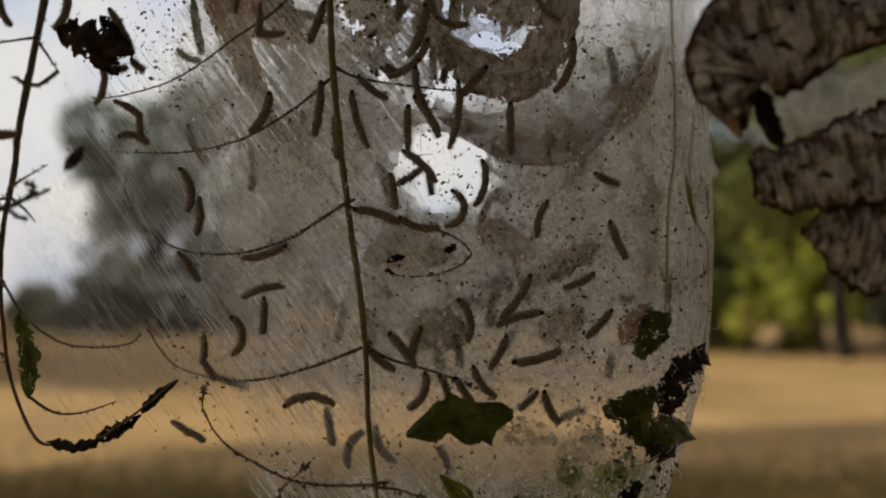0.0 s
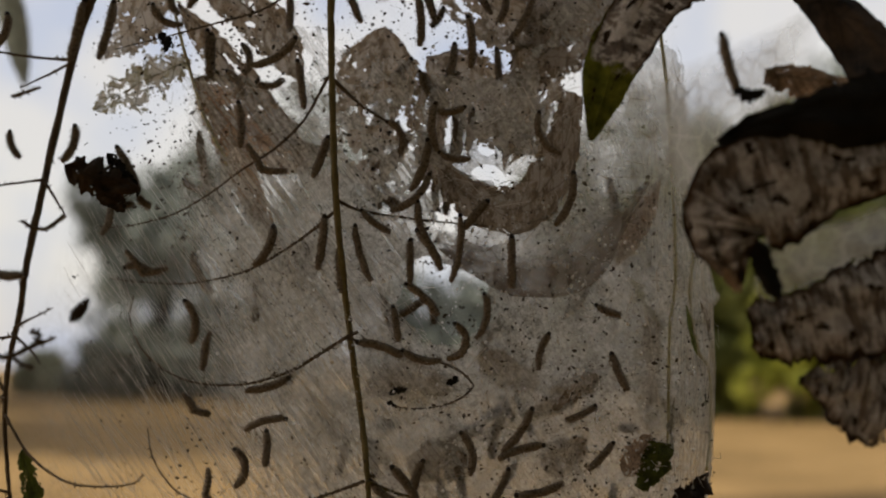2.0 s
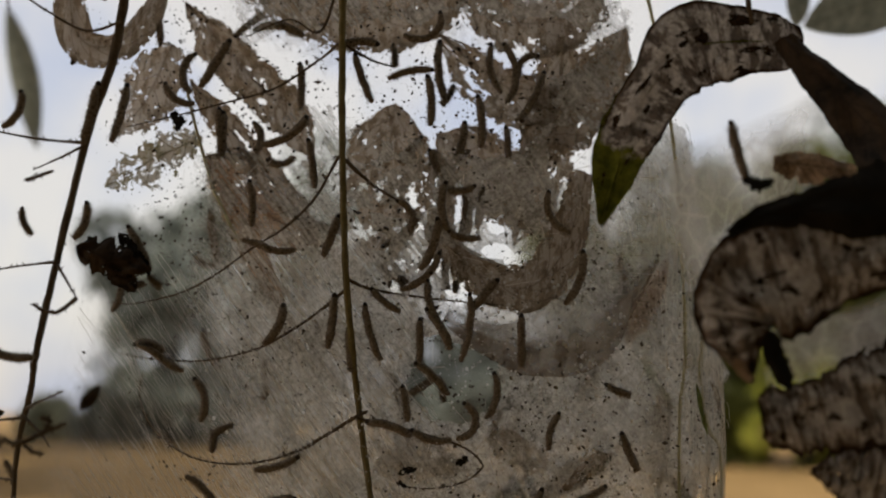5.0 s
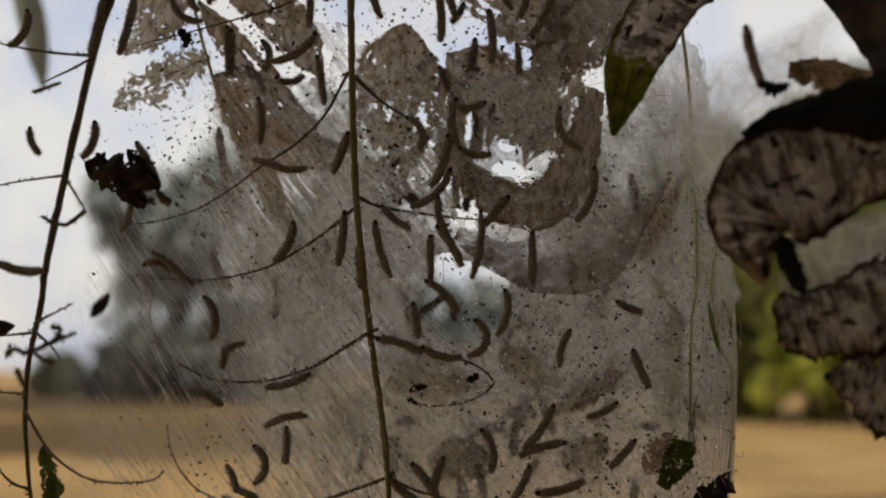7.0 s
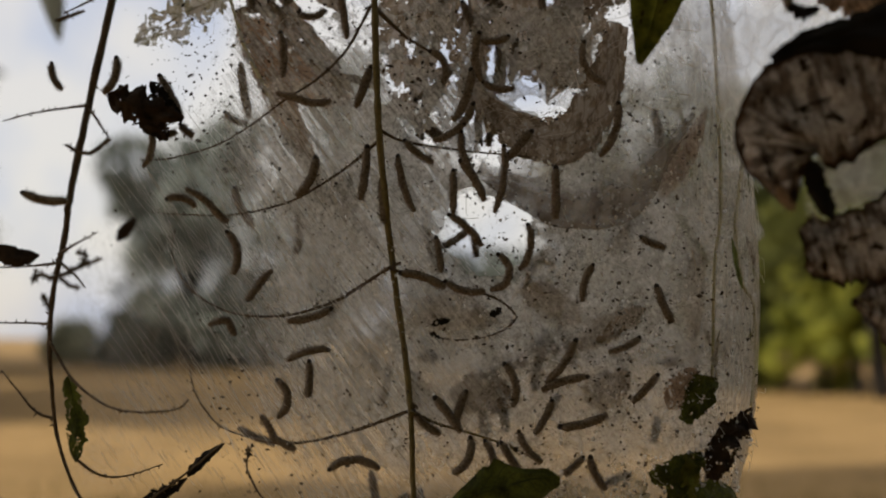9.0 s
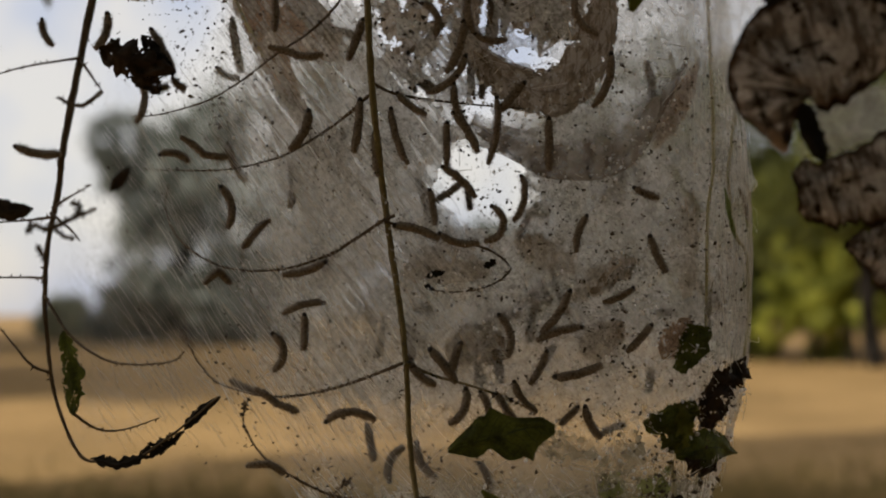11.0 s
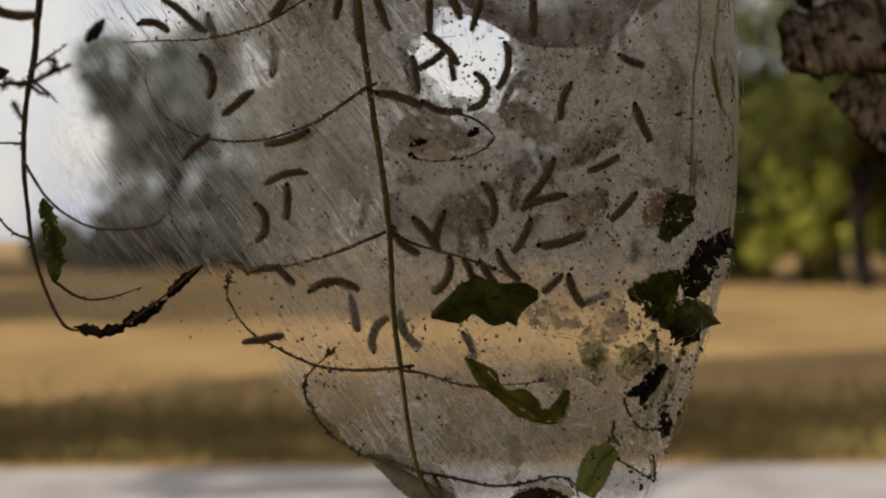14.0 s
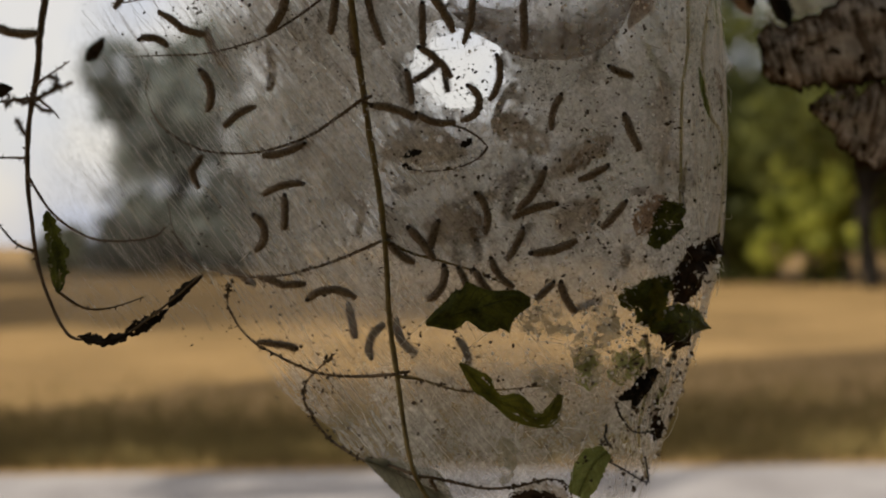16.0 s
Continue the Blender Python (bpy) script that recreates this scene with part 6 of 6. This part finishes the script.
caterpillar(0.060, 0.698, 1.548, 23, -105, 44)
caterpillar(-0.035, 0.695, 1.551, 28, -19, -34)
caterpillar(-0.011, 0.695, 1.543, 25, -12, 58)
caterpillar(0.085, 0.724, 1.578, 22, -131, -33)
caterpillar(0.102, 0.706, 1.572, 16, -22, 31)
caterpillar(0.102, 0.749, 1.594, 21, -93, 56)
caterpillar(0.108, 0.707, 1.535, 24, -66, 17)
caterpillar(-0.106, 0.704, 1.507, 26, -164, 40)
caterpillar(-0.104, 0.703, 1.490, 21, -92, -14)
caterpillar(-0.118, 0.711, 1.478, 27, -93, -122)
caterpillar(-0.076, 0.702, 1.443, 32, -2, -84)
caterpillar(-0.066, 0.722, 1.422, 22, -80, 0)
caterpillar(-0.054, 0.720, 1.412, 25, 63, -90)
caterpillar(-0.035, 0.718, 1.410, 26, -58, 68)
caterpillar(-0.059, 0.719, 1.486, 26, -101, -7)
caterpillar(-0.068, 0.740, 1.499, 13, -59, 102)
caterpillar(-0.041, 0.739, 1.483, 18, -93, -42)
caterpillar(-0.020, 0.695, 1.470, 25, -53, -11)
caterpillar(-0.014, 0.695, 1.475, 18, -106, 24)
caterpillar(-0.034, 0.696, 1.464, 21, -39, 37)
caterpillar(-0.009, 0.695, 1.444, 25, -119, -79)
caterpillar(-0.000, 0.717, 1.462, 14, -86, 19)
caterpillar(0.005, 0.695, 1.447, 17, -73, -39)
caterpillar(0.013, 0.717, 1.474, 21, -81, -41)
caterpillar(0.019, 0.695, 1.488, 27, -81, -71)
caterpillar(0.016, 0.738, 1.500, 21, 8, -16)
caterpillar(0.047, 0.696, 1.500, 31, -126, -32)
caterpillar(0.041, 0.718, 1.513, 16, -63, 13)
caterpillar(0.034, 0.718, 1.511, 18, 31, 14)
caterpillar(0.032, 0.718, 1.496, 27, -101, 29)
caterpillar(0.047, 0.696, 1.490, 28, -163, 25)
caterpillar(0.036, 0.696, 1.468, 22, -118, -24)
caterpillar(0.043, 0.718, 1.475, 13, -117, -16)
caterpillar(0.060, 0.697, 1.465, 29, 16, 30)
caterpillar(0.026, 0.695, 1.450, 23, -51, 51)
caterpillar(0.016, 0.695, 1.445, 20, -57, 9)
caterpillar(0.053, 0.696, 1.440, 15, -138, -10)
caterpillar(0.066, 0.698, 1.435, 21, -63, 40)
caterpillar(0.082, 0.722, 1.431, 16, 18, -18)
caterpillar(0.096, 0.703, 1.485, 22, -133, -9)
caterpillar(0.117, 0.731, 1.500, 11, 0, 42)
caterpillar(0.109, 0.749, 1.457, 14, -102, -16)
caterpillar(0.084, 0.701, 1.510, 20, -156, -31)
caterpillar(0.005, 0.717, 1.402, 19, -71, -47)
caterpillar(-0.032, 0.738, 1.503, 11, 0, 90)
caterpillar(-0.237, 0.620, 1.589, 25, -9, 37)
caterpillar(-0.145, 0.725, 1.735, 28, -90, 0)
caterpillar(-0.141, 0.725, 1.721, 24, -2, -10)
caterpillar(-0.127, 0.722, 1.718, 20, -58, -53)
caterpillar(-0.106, 0.720, 1.715, 19, 10, 94)
caterpillar(-0.009, 0.717, 1.714, 19, -62, 27)
caterpillar(0.003, 0.717, 1.716, 23, 45, -43)
caterpillar(-0.028, 0.717, 1.671, 32, 42, 31)
caterpillar(0.009, 0.718, 1.677, 25, -99, -16)
caterpillar(0.019, 0.718, 1.686, 26, -97, -7)
caterpillar(-0.077, 0.718, 1.674, 26, -16, -11)
caterpillar(-0.035, 0.717, 1.643, 20, -37, -14)
caterpillar(0.035, 0.718, 1.513, 17, 33, 12)
caterpillar(0.052, 0.719, 1.509, 26, -69, -8)
caterpillar(0.017, 0.717, 1.499, 21, 11, -22)
caterpillar(0.032, 0.718, 1.496, 25, -102, 67)
caterpillar(-0.041, 0.718, 1.483, 21, -82, -12)
caterpillar(0.012, 0.717, 1.470, 24, -78, -12)
caterpillar(0.001, 0.717, 1.464, 15, -70, 15)
caterpillar(0.105, 0.727, 1.459, 15, -101, -12)
caterpillar(0.117, 0.731, 1.502, 12, -5, -63)
caterpillar(-0.066, 0.719, 1.500, 11, -56, 46)
caterpillar(-0.033, 0.717, 1.504, 11, 5, 19)



def half_body(name, parent, total, girth, r, seed, head):
    """One half of a crawling larva; it starts at the joint and runs along x."""
    rnd = random.Random(seed)
    n = 18
    spine = [Vector((total * (i / n) - 0.3 * r, 0, 0.10 * total * math.sin(i / n * 2.4 + seed) * (i / n))) for i in range(n + 1)]
    bm = bmesh.new()
    tube(bm, spine, girth, 9)
    if head:
        end = spine[-1]
        tube(bm, [end + Vector((k * r, 0, 0)) for k in (-0.3, 0.1, 0.5, 0.8)], lambda u: r * (0.55, 0.66, 0.55, 0.25)[min(3, round(u * 3))], 8)
    body = part(name, bm, SKIN, parent)
    bm = bmesh.new()
    for i in range(0, n):
        for _ in range(10):
            w = rnd.uniform(0, 6.3)
            out = Vector((rnd.uniform(-0.5, 0.5), math.sin(w), math.cos(w)))
            spike(bm, spine[i] + out * r * 0.7, out * rnd.uniform(0.0011, 0.0030), 0.00015)
    part("fur", bm, HAIR, body, "fine brown bristles")
    return body


def crawl(length, rows):
    """A larva that crawls: rows of seconds, place of its middle, the way its rear points, and how far its fore part bends from straight."""
    seed = int(length * 7 + rows[0][1] * 1000) % 997
    total, r = length / 2000, 0.0025
    ob = thing("caterpillar", "brown hairy caterpillar crawling over the silk nest", "caterpillar", "caterpillars on the nest", rows[0][1:4])
    half_body("rear_body", ob, total, lambda u: r * (0.97 - 0.5 * max(0, u - 0.75) / 0.25) * (0.74 + 0.31 * abs(math.sin(u * math.pi * 6))), r, seed, False)
    fore = half_body("fore_body", ob, total, lambda u: r * (0.97 - 0.35 * max(0, u - 0.6) / 0.4) * (0.74 + 0.31 * abs(math.sin(u * math.pi * 6))), r, seed + 1, True)
    walk(ob, [(t, pose(x, y, z, 0, -rear, 0)) for t, x, y, z, rear, bend in rows])
    walk(fore, [(t, pose(0, 0, 0, 0, 180 - bend, 0)) for t, x, y, z, rear, bend in rows])


def motions():
    crawl(34, [(0, -0.1078, 0.698, 1.6599, -2, -98), (0.5, -0.1078, 0.698, 1.6599, -3, -95), (2, -0.1085, 0.698, 1.6586, -5, -62), (3.5, -0.1098, 0.698, 1.6588, -3, -35), (6, -0.1094, 0.698, 1.6569, -3, -22), (8.5, -0.1078, 0.698, 1.6571, 0, -24), (16, -0.1078, 0.698, 1.6571, 0, -24)])
    crawl(34, [(0, -0.1840, 0.7210, 1.6140, -79, 44), (1.5, -0.1870, 0.7250, 1.6010, 17, -79), (3.5, -0.1790, 0.7230, 1.5920, -13, -20), (6, -0.1800, 0.7230, 1.5950, -32, -5), (7, -0.1770, 0.7200, 1.5980, -36, -5), (8.5, -0.1690, 0.7170, 1.5970, -45, 7), (11, -0.1680, 0.7160, 1.6000, -4, -39), (12.5, -0.1690, 0.7150, 1.6080, -43, -2), (14.5, -0.1650, 0.7140, 1.6030, -31, -9), (16, -0.1680, 0.7150, 1.6060, -13, -29)])
    crawl(31, [(0, -0.1450, 0.7260, 1.4630, -48, -45), (1.5, -0.1450, 0.7270, 1.4610, -51, -46), (7, -0.1370, 0.7210, 1.4630, -16, -52), (8.5, -0.1290, 0.7170, 1.4570, -21, -45), (11, -0.1230, 0.7160, 1.4470, -14, -22), (12.5, -0.1210, 0.7150, 1.4470, 17, -54), (14.5, -0.1090, 0.7090, 1.4520, -48, 62), (16, -0.1070, 0.7090, 1.4460, 8, -27)])
    crawl(23, [(0, -0.1510, 0.7160, 1.5200, -51, -6), (1.5, -0.1510, 0.7180, 1.5130, -9, -53), (6, -0.1520, 0.7180, 1.5150, -45, 11), (7, -0.1540, 0.7180, 1.5200, -32, 14), (8.5, -0.1560, 0.7180, 1.5250, -61, 61), (11, -0.1580, 0.7180, 1.5280, -45, 79), (12.5, -0.1640, 0.7210, 1.5270, 17, 21), (14.5, -0.1610, 0.7200, 1.5250, 45, 0), (16, -0.1650, 0.7240, 1.5190, 58, 46)])
    crawl(24, [(0, -0.1430, 0.7100, 1.5500, -113, 30), (1.5, -0.1430, 0.7100, 1.5490, -108, 22), (3.5, -0.1420, 0.7100, 1.5460, -103, -58), (6, -0.1440, 0.7110, 1.5460, -101, -46), (7, -0.1430, 0.7100, 1.5470, -105, -51), (8.5, -0.1370, 0.7080, 1.5460, -131, 5), (11, -0.1350, 0.7080, 1.5500, -135, -0), (12.5, -0.1330, 0.7070, 1.5520, -138, -2), (14.5, -0.1340, 0.7070, 1.5490, -153, 14), (16, -0.1330, 0.7070, 1.5510, -144, -12)])
    crawl(26, [(0, -0.1610, 0.7670, 1.4150, -23, -5), (11, -0.1300, 0.7290, 1.4090, -23, 31), (12.5, -0.1270, 0.7270, 1.4070, -20, 37), (14.5, -0.1190, 0.7210, 1.4070, 23, -14), (16, -0.1110, 0.7160, 1.4090, -9, 5)])
    crawl(26, [(0, -0.1300, 0.7410, 1.4490, -13, -3), (1.5, -0.1300, 0.7420, 1.4470, -6, -11), (11, -0.1460, 0.7510, 1.4540, -17, -2), (12.5, -0.1470, 0.7520, 1.4550, -15, 5), (14.5, -0.1420, 0.7480, 1.4540, -38, 19), (16, -0.1400, 0.7470, 1.4520, -33, 9)])


motions()
